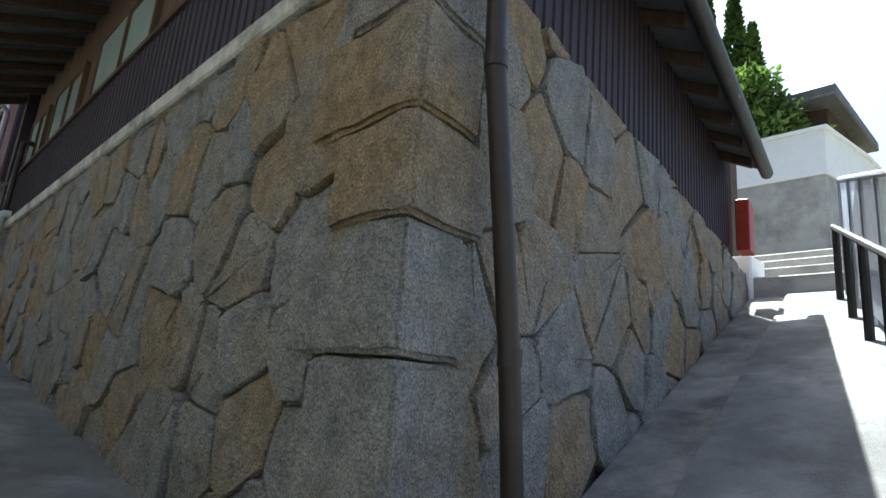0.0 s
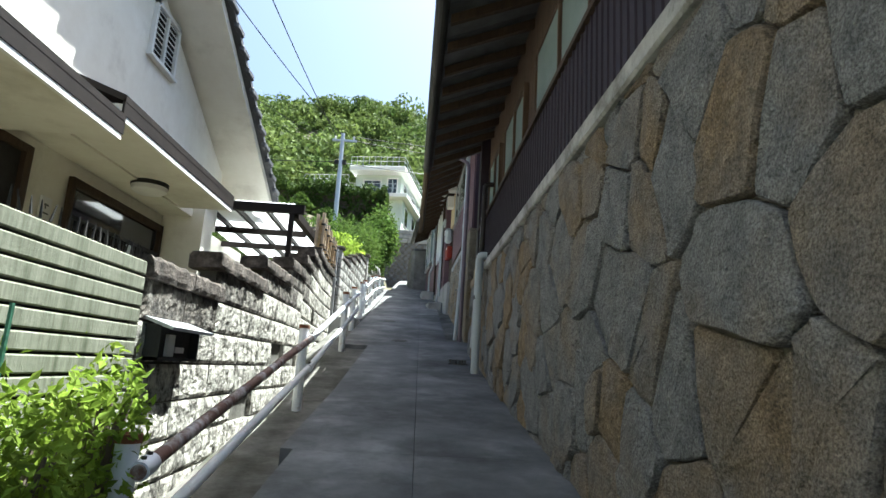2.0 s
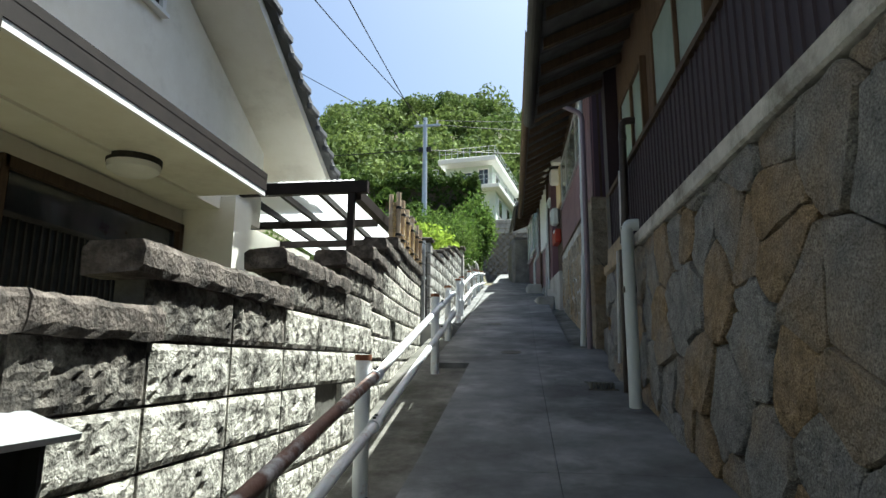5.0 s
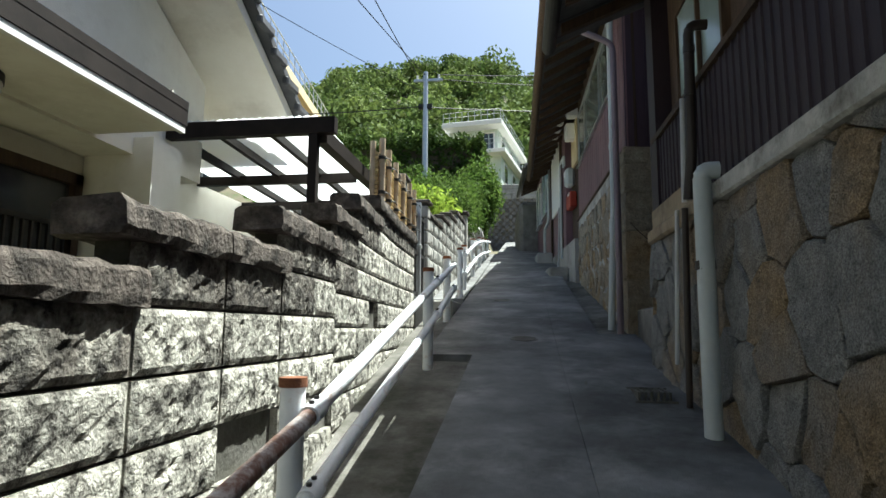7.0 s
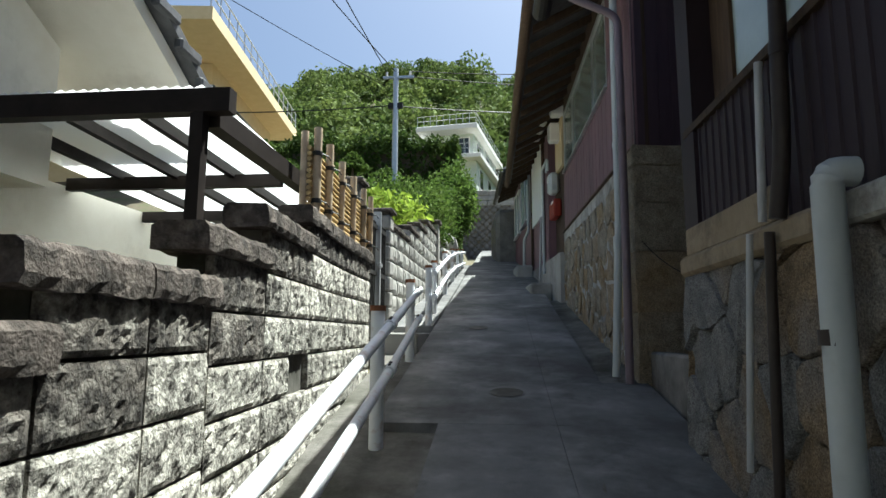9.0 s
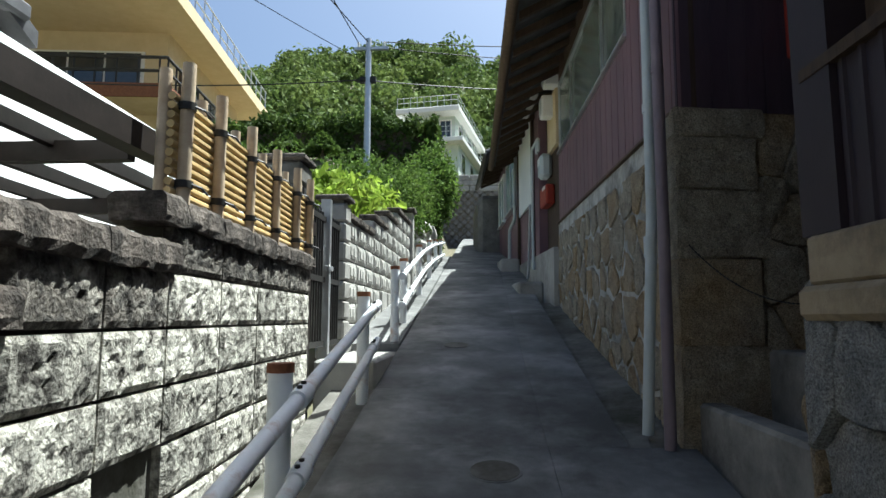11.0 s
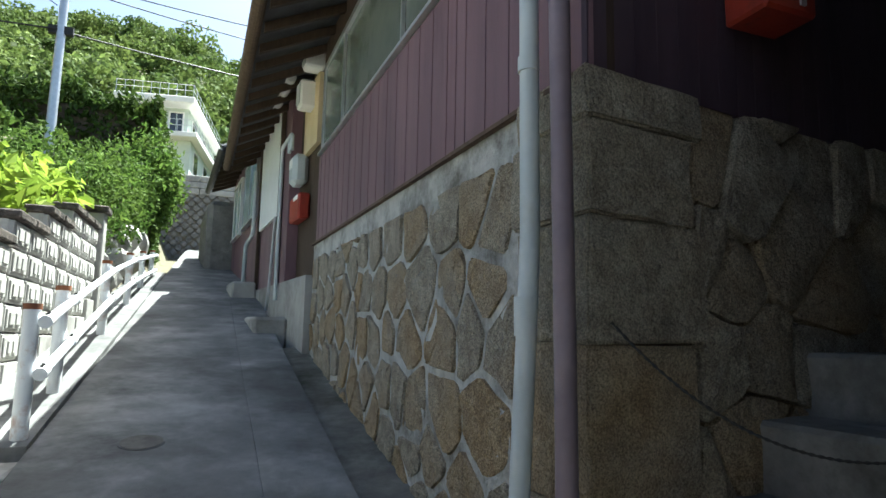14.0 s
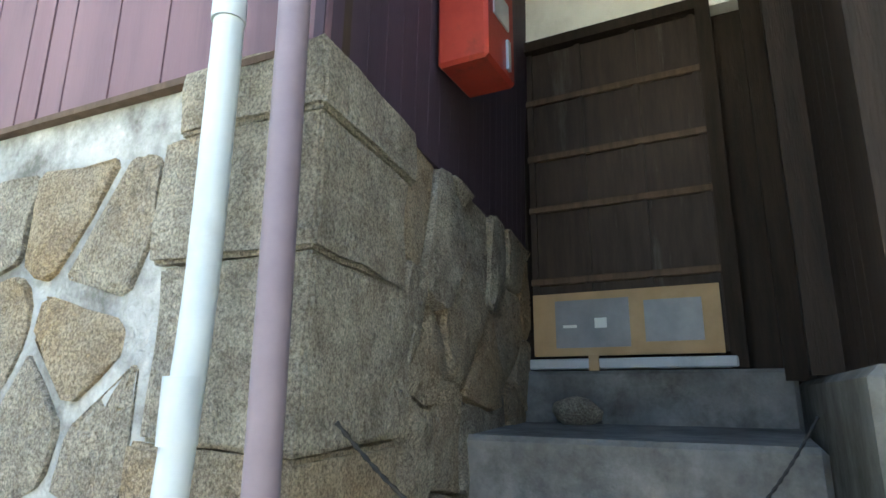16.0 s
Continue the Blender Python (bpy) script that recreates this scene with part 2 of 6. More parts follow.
PANE = material("dark_pane", [(0.02, 0.025, 0.03), (0.05, 0.055, 0.06)], 2, 0.06, 0, spec=0.8)
GRAVELSTONE = material("dark_rubble", [(0.13, 0.12, 0.11), (0.26, 0.25, 0.23)], 4, 0.95, 0.8, 12, distance=0.05)
MINT = material("mint_plaster", [(0.50, 0.56, 0.50), (0.60, 0.65, 0.58)], 2, 0.9, 0.2, 60)
TANPLASTER = material("tan_plaster", [(0.56, 0.44, 0.26), (0.64, 0.52, 0.33)], 3, 0.9, 0.2, 60)
LEAF = leaf_material("garden_leaves", (0.05, 0.10, 0.02), (0.14, 0.20, 0.04))
LIMELEAF = leaf_material("lime_leaves", (0.12, 0.20, 0.025), (0.30, 0.38, 0.055), 0.4)
HEDGELEAF = leaf_material("hedge_leaves", (0.03, 0.06, 0.014), (0.10, 0.145, 0.03), 0.25)
WOODLEAF = leaf_material("woods_leaves", (0.034, 0.068, 0.018), (0.17, 0.21, 0.06), 0.28, 0.2)
BARK = material("bark", [(0.08, 0.06, 0.045), (0.16, 0.13, 0.10)], 10, 0.95, 0.8, 40)
panel = bpy.data.materials.new("translucent_panel")
panel.use_nodes = True
_n, _l = panel.node_tree.nodes, panel.node_tree.links
_tr = _n.new("ShaderNodeBsdfTranslucent")
_tr.inputs[0].default_value = (0.85, 0.87, 0.86, 1)
_mx = _n.new("ShaderNodeMixShader")
_mx.inputs[0].default_value = 0.7
_n["Principled BSDF"].inputs["Base Color"].default_value = (0.8, 0.8, 0.78, 1)
_l.new(_n["Principled BSDF"].outputs[0], _mx.inputs[1])
_l.new(_tr.outputs[0], _mx.inputs[2])
_l.new(_mx.outputs[0], _n["Material Output"].inputs["Surface"])

# ---- mesh helpers ----
def mesh_of(name, verts, faces, mat, smooth=False):
    me = bpy.data.meshes.new(name)
    me.from_pydata([tuple(v) for v in verts], [], faces)
    me.materials.append(mat)
    if smooth:
        me.polygons.foreach_set("use_smooth", [True] * len(me.polygons))
    me.update()
    return me


def part(name, bm, mat, parent=None, label=""):
    """Links a bmesh, or a (verts, faces) pair, as one mesh object, under a parent where one is given."""
    if isinstance(bm, tuple):
        me = mesh_of(name, bm[0], bm[1], mat)
    else:
        me = bpy.data.meshes.new(name)
        bmesh.ops.recalc_face_normals(bm, faces=bm.faces)
        bm.to_mesh(me)
        bm.free()
        me.materials.append(mat)
    ob = new(name, me)
    if parent is not None:
        ob.parent = parent
    if label:
        ob["label"] = label
    return ob


def thing(name, label, category, group="", at=(0, 0, 0), kind=""):
    ob = new(name)
    ob.location = at
    return tagged(ob, label, category, group, kind)


def box(bm, x0, y0, z0, x1, y1, z1, bevel=0.0, m=None):
    vs = [bm.verts.new(p) for p in ((x0, y0, z0), (x1, y0, z0), (x1, y1, z0), (x0, y1, z0), (x0, y0, z1), (x1, y0, z1), (x1, y1, z1), (x0, y1, z1))]
    fs = [bm.faces.new([vs[i] for i in f]) for f in ((0, 3, 2, 1), (4, 5, 6, 7), (0, 1, 5, 4), (1, 2, 6, 5), (2, 3, 7, 6), (3, 0, 4, 7))]
    if bevel:
        es = {e for f in fs for e in f.edges}
        r = bmesh.ops.bevel(bm, geom=list(es), offset=bevel, segments=1, affect="EDGES", profile=0.5)
        vs = list({v for f in r["faces"] for v in f.verts} | {v for v in vs if v.is_valid})
    if m is not None:
        bmesh.ops.transform(bm, matrix=m, verts=[v for v in vs if v.is_valid])
    return bm


def boxes(*dims, bevel=0.0):
    bm = bmesh.new()
    for d in dims:
        box(bm, *d, bevel=bevel)
    return bm


def tube(points, radius, sides=12, caps=True):
    """A pipe along points, as verts and faces."""
    pts = [Vector(p) for p in points]
    vs, fs = [], []
    up = Vector((0.31, 0.2, 0.93))
    for i, p in enumerate(pts):
        d = (pts[min(i + 1, len(pts) - 1)] - pts[max(i - 1, 0)]).normalized()
        a = d.cross(up).normalized()
        if a.length < 0.1:
            a = d.cross(Vector((1, 0, 0))).normalized()
        b = d.cross(a)
        r = radius[i] if isinstance(radius, (list, tuple)) else radius
        for k in range(sides):
            w = 2 * math.pi * k / sides
            vs.append(p + a * math.cos(w) * r + b * math.sin(w) * r)
    for i in range(len(pts) - 1):
        for k in range(sides):
            k2 = (k + 1) % sides
            fs.append((i * sides + k, i * sides + k2, (i + 1) * sides + k2, (i + 1) * sides + k))
    if caps:
        fs.append(tuple(range(sides))[::-1])
        fs.append(tuple((len(pts) - 1) * sides + k for k in range(sides)))
    return vs, fs


def smooth(ob):
    ob.data.polygons.foreach_set("use_smooth", [True] * len(ob.data.polygons))
    ob.data.set_sharp_from_angle(angle=radians(40))
    return ob


def bend(points, r=0.06, n=4):
    """Rounds the corners of a polyline."""
    pts = [Vector(p) for p in points]
    out = [pts[0]]
    for a, b, c in zip(pts, pts[1:], pts[2:]):
        u, v = (a - b), (c - b)
        k = min(r, u.length / 2, v.length / 2)
        p, q = b + u.normalized() * k, b + v.normalized() * k
        for i in range(n + 1):
            s = i / n
            out.append(p * (1 - s) ** 2 + b * 2 * s * (1 - s) + q * s * s)
    return out + [pts[-1]]


def clip_poly(poly, nx, ny, c):
    """Keeps the side nx*x + ny*y <= c of a polygon."""
    out = []
    for (x0, y0), (x1, y1) in zip(poly, poly[1:] + poly[:1]):
        d0, d1 = nx * x0 + ny * y0 - c, nx * x1 + ny * y1 - c
        if d0 <= 0:
            out.append((x0, y0))
        if d0 * d1 < 0:
            s = d0 / (d0 - d1)
            out.append((x0 + (x1 - x0) * s, y0 + (y1 - y0) * s))
    return out


def cells(u0, u1, v0, v1, w, h, rng, jitter=0.42, aspect=1.0):
    """Irregular stones: the cells about jittered seeds in a rectangle."""
    seeds = []
    rows = max(1, round((v1 - v0) / h))
    cols = max(1, round((u1 - u0) / w))
    for i in range(-1, rows + 1):
        for j in range(-1, cols + 1):
            seeds.append((u0 + (j + 0.5 + (0.25 if i % 2 else -0.25) + rng.uniform(-jitter, jitter)) * (u1 - u0) / cols, v0 + (i + 0.5 + rng.uniform(-jitter, jitter)) * (v1 - v0) / rows))
    out = []
    for i, (a, b) in enumerate(seeds):
        poly = [(u0, v0), (u1, v0), (u1, v1), (u0, v1)]
        for j, (c, d) in enumerate(seeds):
            if i != j and abs(c - a) < 4 * w and abs(d - b) < 4 * h:
                nx, ny = c - a, d - b
                poly = clip_poly(poly, nx, ny, (nx * (a + c) + ny * (b + d)) / 2)
                if len(poly) < 3:
                    break
        if len(poly) >= 3:
            out.append(poly)
    return out


def shrink(poly, d):
    """Moves the edges of a convex polygon inwards."""
    area = sum(x0 * y1 - x1 * y0 for (x0, y0), (x1, y1) in zip(poly, poly[1:] + poly[:1]))
    if area < 0:
        poly = poly[::-1]
    out = poly
    for (x0, y0), (x1, y1) in zip(poly, poly[1:] + poly[:1]):
        ex, ey = x1 - x0, y1 - y0
        k = math.hypot(ex, ey)
        if k < 1e-6:
            continue
        nx, ny = ey / k, -ex / k
        out = clip_poly(out, nx, ny, nx * x0 + ny * y0 - d)
        if len(out) < 3:
            return []
    return out


def rounded(poly, rng, r=0.05, wob=0.008):
    """Cuts the corners and wobbles the edges of a polygon."""
    out = []
    n = len(poly)
    for i in range(n):
        a, b, c = poly[i - 1], poly[i], poly[(i + 1) % n]
        la, lc = math.dist(a, b), math.dist(b, c)
        k = min(r * rng.uniform(0.6, 1.5), la * 0.35, lc * 0.35)
        if la < 1e-5 or lc < 1e-5:
            continue
        p = (b[0] + (a[0] - b[0]) * k / la, b[1] + (a[1] - b[1]) * k / la)
        q = (b[0] + (c[0] - b[0]) * k / lc, b[1] + (c[1] - b[1]) * k / lc)
        out += [p, q]
        if lc > 0.16:
            out.append(((b[0] + c[0]) / 2 + rng.uniform(-wob, wob), (b[1] + c[1]) / 2 + rng.uniform(-wob, wob)))
    return out


def stone(parent, poly, origin, ue, ve, out, depth, mat, rng, joint=0.008, name="stone", corner=0.05):
    """One stone proud of a wall: a rounded cell with a bevelled, slightly domed front."""
    p0 = shrink(poly, joint)
    if len(p0) < 3:
        return None
    p0 = rounded(p0, rng, corner)
    cx, cy = sum(p[0] for p in p0) / len(p0), sum(p[1] for p in p0) / len(p0)
    size = max(math.dist(p, (cx, cy)) for p in p0)
    if size < 0.03:
        return None
    vs, fs = [], []
    tx, ty = rng.uniform(-0.05, 0.05), rng.uniform(-0.05, 0.05)
    k = len(p0)
    for f, d in ((1.0, -0.05), (1.0, depth * 0.6), (0.965, depth * 0.95), (0.7, depth)):
        for (x, y) in p0:
            x2, y2 = cx + (x - cx) * f, cy + (y - cy) * f
            dd = d + ((x2 - cx) * tx + (y2 - cy) * ty + rng.uniform(-0.009, 0.009) if d > 0 else 0)
            vs.append(origin + ue * x2 + ve * y2 + out * dd)
    vs.append(origin + ue * cx + ve * cy + out * (depth * 1.04))
    for r in range(3):
        for i in range(k):
            j = (i + 1) % k
            fs.append((r * k + i, r * k + j, (r + 1) * k + j, (r + 1) * k + i))
    for i in range(k):
        fs.append((3 * k + i, 3 * k + (i + 1) % k, 4 * k))
    ob = new(name, mesh_of(name, vs, fs, mat, True))
    ob.data.set_sharp_from_angle(angle=radians(30))
    ob.parent = parent
    return ob


def leaf_cloud(centres, size, rng, fold=0.25, flat=0.0):
    """Many small folded leaves (two triangles each) at centres, turned at random."""
    n = len(centres)
    c = np.asarray(centres, float)
    s = size * rng.uniform(0.6, 1.4, (n, 1))
    a = rng.normal(size=(n, 3))
    a[:, 2] *= 1 - flat
    a /= np.linalg.norm(a, axis=1, keepdims=True)
    b = rng.normal(size=(n, 3))
    b -= a * (a * b).sum(1, keepdims=True)
    b /= np.linalg.norm(b, axis=1, keepdims=True)
    nn = np.cross(a, b)
    v = np.stack([c - a * s, c + b * s * 0.5 + nn * s * fold, c + a * s, c - b * s * 0.5 + nn * s * fold], 1).reshape(-1, 3)
    f = [(4 * i, 4 * i + 1, 4 * i + 2, 4 * i + 3) for i in range(n)]
    return v, f

# ---- plan ----
def zg(y):
    """Height of the alley's surface along y."""
    return float(np.interp(y, (-30, -6, 0, 3.4, 6.9, 9.4, 11.4, 13.7, 16.0, 18.5, 21.0, 24.0, 28.0, 33.0, 40), (-1.5, 1.75, 2.32, 2.78, 3.19, 3.57, 3.9, 4.33, 4.75, 5.25, 5.75, 6.3, 7.05, 7.95, 8.2)))


def ledge_drop(y):
    return float(np.interp(y, (3, 6, 9.5, 11), (0.34, 0.30, 0.10, 0.02)))


def wall_x(y):
    """The line of the split-block wall."""
    return float(np.interp(y, (4.0, 8.2, 11.0, 12.3), (0.43, 0.42, 0.235, 0.20)))


def lane_z(x):
    return float(np.interp(x, (0, 2.4, 3.0, 7.8, 8.6, 14), (2.32, 2.50, 2.66, 4.40, 4.75, 5.2)))


def hill(x, y):
    """The lie of the land."""
    base = zg(y) - 0.42
    if x > 2.6:
        base = max(base, min(lane_z(x) - 0.3, 6.0))
    if x < -0.2 and y < 12.6:
        base = max(zg(y) - 0.45, min(3.3, zg(y) + 0.3))
    if x < 0 and y >= 12.6:
        base = zg(y) - 0.3 + min(0.9, -x * 0.6)
    bank = float(np.interp(x, (-60, -3, -1.2, 0.0), (2.4, 2.2, 1.4, 0.0))) * float(np.interp(y, (19, 25), (0, 1))) if y > 19 else 0.0
    d = max(0.0, min(y, 112) - 50)
    fall = float(np.interp(x, (-120, -62, -34, -20, 200), (0.45, 0.72, 0.95, 1.0, 1.0)))
    return base + bank + 0.63 * d * fall + (1.2 * noise.noise((x * 0.06, y * 0.06, 0)) if d > 0 else 0)


# ---- ground ----
xs = sorted(set([-900, -500, -260, -160, -110, -80, -60, -45, -34, -26, -20, -15, -11, -8, -6, -4.5, -3.2, -2.2, -1.4, -0.8, -0.2, 0.0, 0.3, 1.0, 1.7, 2.4, 2.7, 3.4, 4.5, 6, 8, 10.5, 14, 19, 26, 36, 50, 70, 100, 160, 260, 500, 900]))
ys = [-900, -400, -160, -70, -30, -14, -7, -3, -1, 0, 0.8, 1.7] + [2.5 + 0.9 * i for i in range(26)] + [27, 29, 31, 33, 35, 37, 40, 44, 49, 55, 62, 70, 80, 92, 106, 125, 150, 190, 260, 400, 700, 1000]
gv = [(x, y, hill(x, y)) for y in ys for x in xs]
nx_ = len(xs)
gf = [(j * nx_ + i, j * nx_ + i + 1, (j + 1) * nx_ + i + 1, (j + 1) * nx_ + i) for j in range(len(ys) - 1) for i in range(nx_ - 1)]
ground = new("ground", mesh_of("ground", gv, gf, EARTH, True))
tagged(ground, "sloping brown earth hillside under the alley and houses", "ground", kind="structure")

rng = random.Random(4)
path = thing("path", "worn grey concrete alley path with cracks and joints", "path", kind="structure")
lane = thing("lane", "steep grey concrete side lane beside the stone wall", "lane", kind="structure")
ledge = thing("kerb", "damp dark concrete ledge along the alley", "kerb", kind="structure")


def slab(parent, name, corners, thick, mat, n=6, edge=0.006):
    """A slab whose top follows four corners, with slightly worn edges."""
    a, b, c, d = [Vector(p) for p in corners]
    vs, fs = [], []
    for i in range(n + 1):
        for j in range(n + 1):
            s, t_ = i / n, j / n
            p = (a * (1 - s) + b * s) * (1 - t_) + (d * (1 - s) + c * s) * t_
            z = 0.004 * noise.noise(p * 2.2)
            if i in (0, n) or j in (0, n):
                z -= edge
            vs.append(p + Vector((0, 0, z)))
    m = n + 1
    for i in range(n):
        for j in range(n):
            fs.append((i * m + j, (i + 1) * m + j, (i + 1) * m + j + 1, i * m + j + 1))
    ring = [i * m for i in range(m)] + [n * m + j for j in range(1, m)] + [i * m + n for i in range(n - 1, -1, -1)] + [j for j in range(n - 1, 0, -1)]
    k = len(vs)
    for q in ring:
        vs.append(vs[q] - Vector((0, 0, thick)))
    for i in range(len(ring)):
        j = (i + 1) % len(ring)
        fs.append((ring[i], k + i, k + j, ring[j]))
    ob = new(name, mesh_of(name, vs, fs, mat, False))
    ob.parent = parent
    return ob


PX0, PXM, PX1 = 1.06, 1.74, 2.52
cuts = [-6.0, -3.4, -1.0, 1.25, 3.3, 5.15, 7.02, 8.75, 10.3, 11.35, 12.35, 14.1, 15.9, 17.7, 19.6, 21.6, 23.6, 25.6, 28.0, 30.6, 33.2]
for a, b in zip(cuts, cuts[1:]):
    left = 1.10 if b < 7 else (1.03 if b < 11 else 0.62 + 0.0 * b)
    for x0, x1 in ((left, PXM), (PXM + 0.003, (PX1 if a < 11.3 else 2.17) if b > 2 or a > 1 else 3.0)):
        slab(path, "concrete_slab", ((x0, a + 0.004, zg(a)), (x1, a + 0.004, zg(a)), (x1, b - 0.004, zg(b)), (x0, b - 0.004, zg(b))), 0.45, PATHMAT)
for a, b in zip(cuts[3:], cuts[4:]):
    if b < 12.4:
        x1 = 1.10 if b < 7 else 1.03
        x0 = 0.30
        slab(ledge, "ledge_slab", ((x0, a, zg(a) - ledge_drop(a)), (x1 - 0.004, a, zg(a) - ledge_drop(a)), (x1 - 0.004, b, zg(b) - ledge_drop(b)), (x0, b, zg(b) - ledge_drop(b))), 0.5, KERB)
for a, b in ((11.35, 13.0), (13.0, 14.6), (14.6, 16.4), (17.4, 19.2), (20.1, 24)):
    slab(ledge, "gutter_slab", ((2.174, a, zg(a) - 0.05), (2.5, a, zg(a) - 0.02), (2.5, b, zg(b) - 0.02), (2.174, b, zg(b) - 0.05)), 0.4, KERB)
# side lane climbing past the corner
lx = [3.02, 4.2, 5.4, 6.6, 7.8, 9.2, 11.0, 13.0]
for a, b in zip(lx, lx[1:]):
    y0 = lambda x: 1.58 + 0.203 * (x - 2.5)
    slab(lane, "concrete_slab", ((a, -0.6, lane_z(a)), (b - 0.006, -0.6, lane_z(b)), (b - 0.006, y0(b) - 0.28, lane_z(b)), (a, y0(a) - 0.28, lane_z(a))), 0.5, PATHMAT)
    slab(lane, "gutter_slab", ((a, y0(a) - 0.274, lane_z(a) - 0.03), (b - 0.006, y0(b) - 0.274, lane_z(b) - 0.03), (b - 0.006, y0(b) + 0.06, lane_z(b) - 0.03), (a, y0(a) + 0.06, lane_z(a) - 0.03)), 0.5, STEPCEMENT)
slab(lane, "concrete_slab", ((-3, -6, 1.75), (3.014, -6, 1.75), (3.014, 1.2, 2.44), (-3, 1.2, 2.44)), 0.5, PATHMAT)

# ---- building with the plum sheet cladding ----
XW = 2.47                         # backing plane of the stone face
Z1 = 4.67                         # top of the stone plinth
CY = 1.62                         # its corner
LU = Vector((math.cos(radians(10.8)), math.sin(radians(10.8)), 0))   # the lane face runs this way
LN = Vector((LU.y, -LU.x, 0))
house1 = thing("corner_house", "old dark plum metal-clad house on a high granite plinth", "house")
house1.matrix_basis = Matrix.Translation((2.50, CY, 0)) @ Matrix.Rotation(radians(0.7), 4, "Z") @ Matrix.Translation((-2.41, -CY, 0))
CORNER = Vector((2.41, CY, 0))    # in the house's own frame
END1 = 10.0
# plinth core, end to end with the cladding above
bm = bmesh.new()
foot = [(XW, CY + 0.08), (XW, END1), (8.6, END1), (8.6, 2.88)]
for z0, z1, grow, nm, mat in ((1.6, Z1 - 0.005, 0.0, "plinth", JOINT),):
    lo = [bm.verts.new((x, y, z0)) for x, y in foot]
    hi = [bm.verts.new((x, y, z1)) for x, y in foot]
    bm.faces.new(lo[::-1])
    bm.faces.new(hi)
    for i in range(4):
        j = (i + 1) % 4
        bm.faces.new((lo[i], lo[j], hi[j], hi[i]))
plinth1 = part("plinth", bm, JOINT, house1, "granite rubble plinth with dark joints")
# ribbed cladding: standing ribs every 9 cm
def ribbed(y0, y1, z0, z1, x, pitch=0.09, rib=0.014, depth=0.010):
    """Sheet facing -x with upright ribs, as verts and faces."""
    vs, fs, ys_ = [], [], []
    y = y0
    while y < y1 - 1e-6:
        e = min(y + pitch, y1)
        ys_ += [(y, x), (max(y, e - rib * 2), x), (max(y, e - rib * 1.6), x - depth), (max(y, e - rib * 0.4), x - depth), (e, x)]
        y = e
    for (yy, xx) in ys_:
        vs += [(xx, yy, z0), (xx, yy, z1)]
    for i in range(len(ys_) - 1):
        fs.append((2 * i, 2 * i + 2, 2 * i + 3, 2 * i + 1))
    return vs, fs


SX = 2.50
SILL1 = 5.36
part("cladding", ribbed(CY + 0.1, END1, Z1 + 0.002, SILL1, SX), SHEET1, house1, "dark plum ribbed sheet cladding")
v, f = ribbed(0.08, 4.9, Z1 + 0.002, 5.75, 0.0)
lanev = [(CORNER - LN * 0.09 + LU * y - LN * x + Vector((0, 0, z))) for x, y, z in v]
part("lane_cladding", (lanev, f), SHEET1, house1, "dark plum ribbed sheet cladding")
part("wall_core", boxes((SX + 0.02, 1.9, Z1 + 0.004, 2.72, END1 - 0.01, 5.34)), DARKWOOD, house1)
part("upper_wall", boxes((SX + 0.10, 1.95, 5.345, 2.72, END1 - 0.01, 6.75)), BOARDWOOD, house1, "weathered brown wall between windows")
part("back_wall", boxes((8.3, 3.0, Z1, 8.5, END1, 6.6), (2.73, END1 - 0.2, Z1 + 0.004, 8.29, END1 - 0.012, 6.6)), DARKWOOD, house1)
# stones of the alley face
rng = random.Random(11)
for poly in cells(CY + 0.36, END1, 2.35, Z1 - 0.1, 0.30, 0.36, rng, 0.49):
    cy = sum(p[0] for p in poly) / len(poly)
    cz = sum(p[1] for p in poly) / len(poly)
    if cz > zg(cy) - 0.25:
        stone(plinth1, poly, Vector((XW, 0, 0)), Vector((0, 1, 0)), Vector((0, 0, 1)), Vector((-1, 0, 0)), rng.uniform(0.022, 0.048), STONE, rng, 0.004, corner=0.02)
part("top_course", boxes((2.41, 2.28, Z1 - 0.10, 2.53, 8.6, Z1 - 0.001), bevel=0.012), MORTAR, plinth1, "cement capping of the plinth")
part("end_course", boxes((2.415, 8.602, Z1 - 0.11, 2.53, END1, Z1 - 0.001), bevel=0.02), TANCEMENT, plinth1)
part("cement_fillet", boxes((2.455, 8.9, Z1 + 0.001, 2.55, END1 - 0.002, Z1 + 0.16), bevel=0.012), TANCEMENT, plinth1, "smooth tan cement over the plinth end")
part("corner_board", boxes((2.475, END1 - 0.16, Z1 + 0.165, 2.60, END1 + 0.05, 6.75)), SHEET1, house1)
# stones of the lane face
for poly in cells(0.35, 6.1, 2.3, Z1 - 0.02, 0.36, 0.42, rng, 0.44):
    cu = sum(p[0] for p in poly) / len(poly)
    cz = sum(p[1] for p in poly) / len(poly)
    if cz > lane_z(2.66 + cu) - 0.3:
        stone(plinth1, poly, CORNER - LN * 0.07, LU, Vector((0, 0, 1)), LN, rng.uniform(0.03, 0.055), STONE, rng, 0.004, corner=0.02)
def roughen(bm, amount=0.014, cuts=3):
    """Splits a block's faces and pushes the points about, for a hammered look."""
    bmesh.ops.subdivide_edges(bm, edges=[e for e in bm.edges if e.calc_length() > 0.09], cuts=cuts, use_grid_fill=True)
    for v in bm.verts:
        v.co += noise.noise_vector(v.co * 9.0) * amount + noise.noise_vector(v.co * 31.0) * amount * 0.4


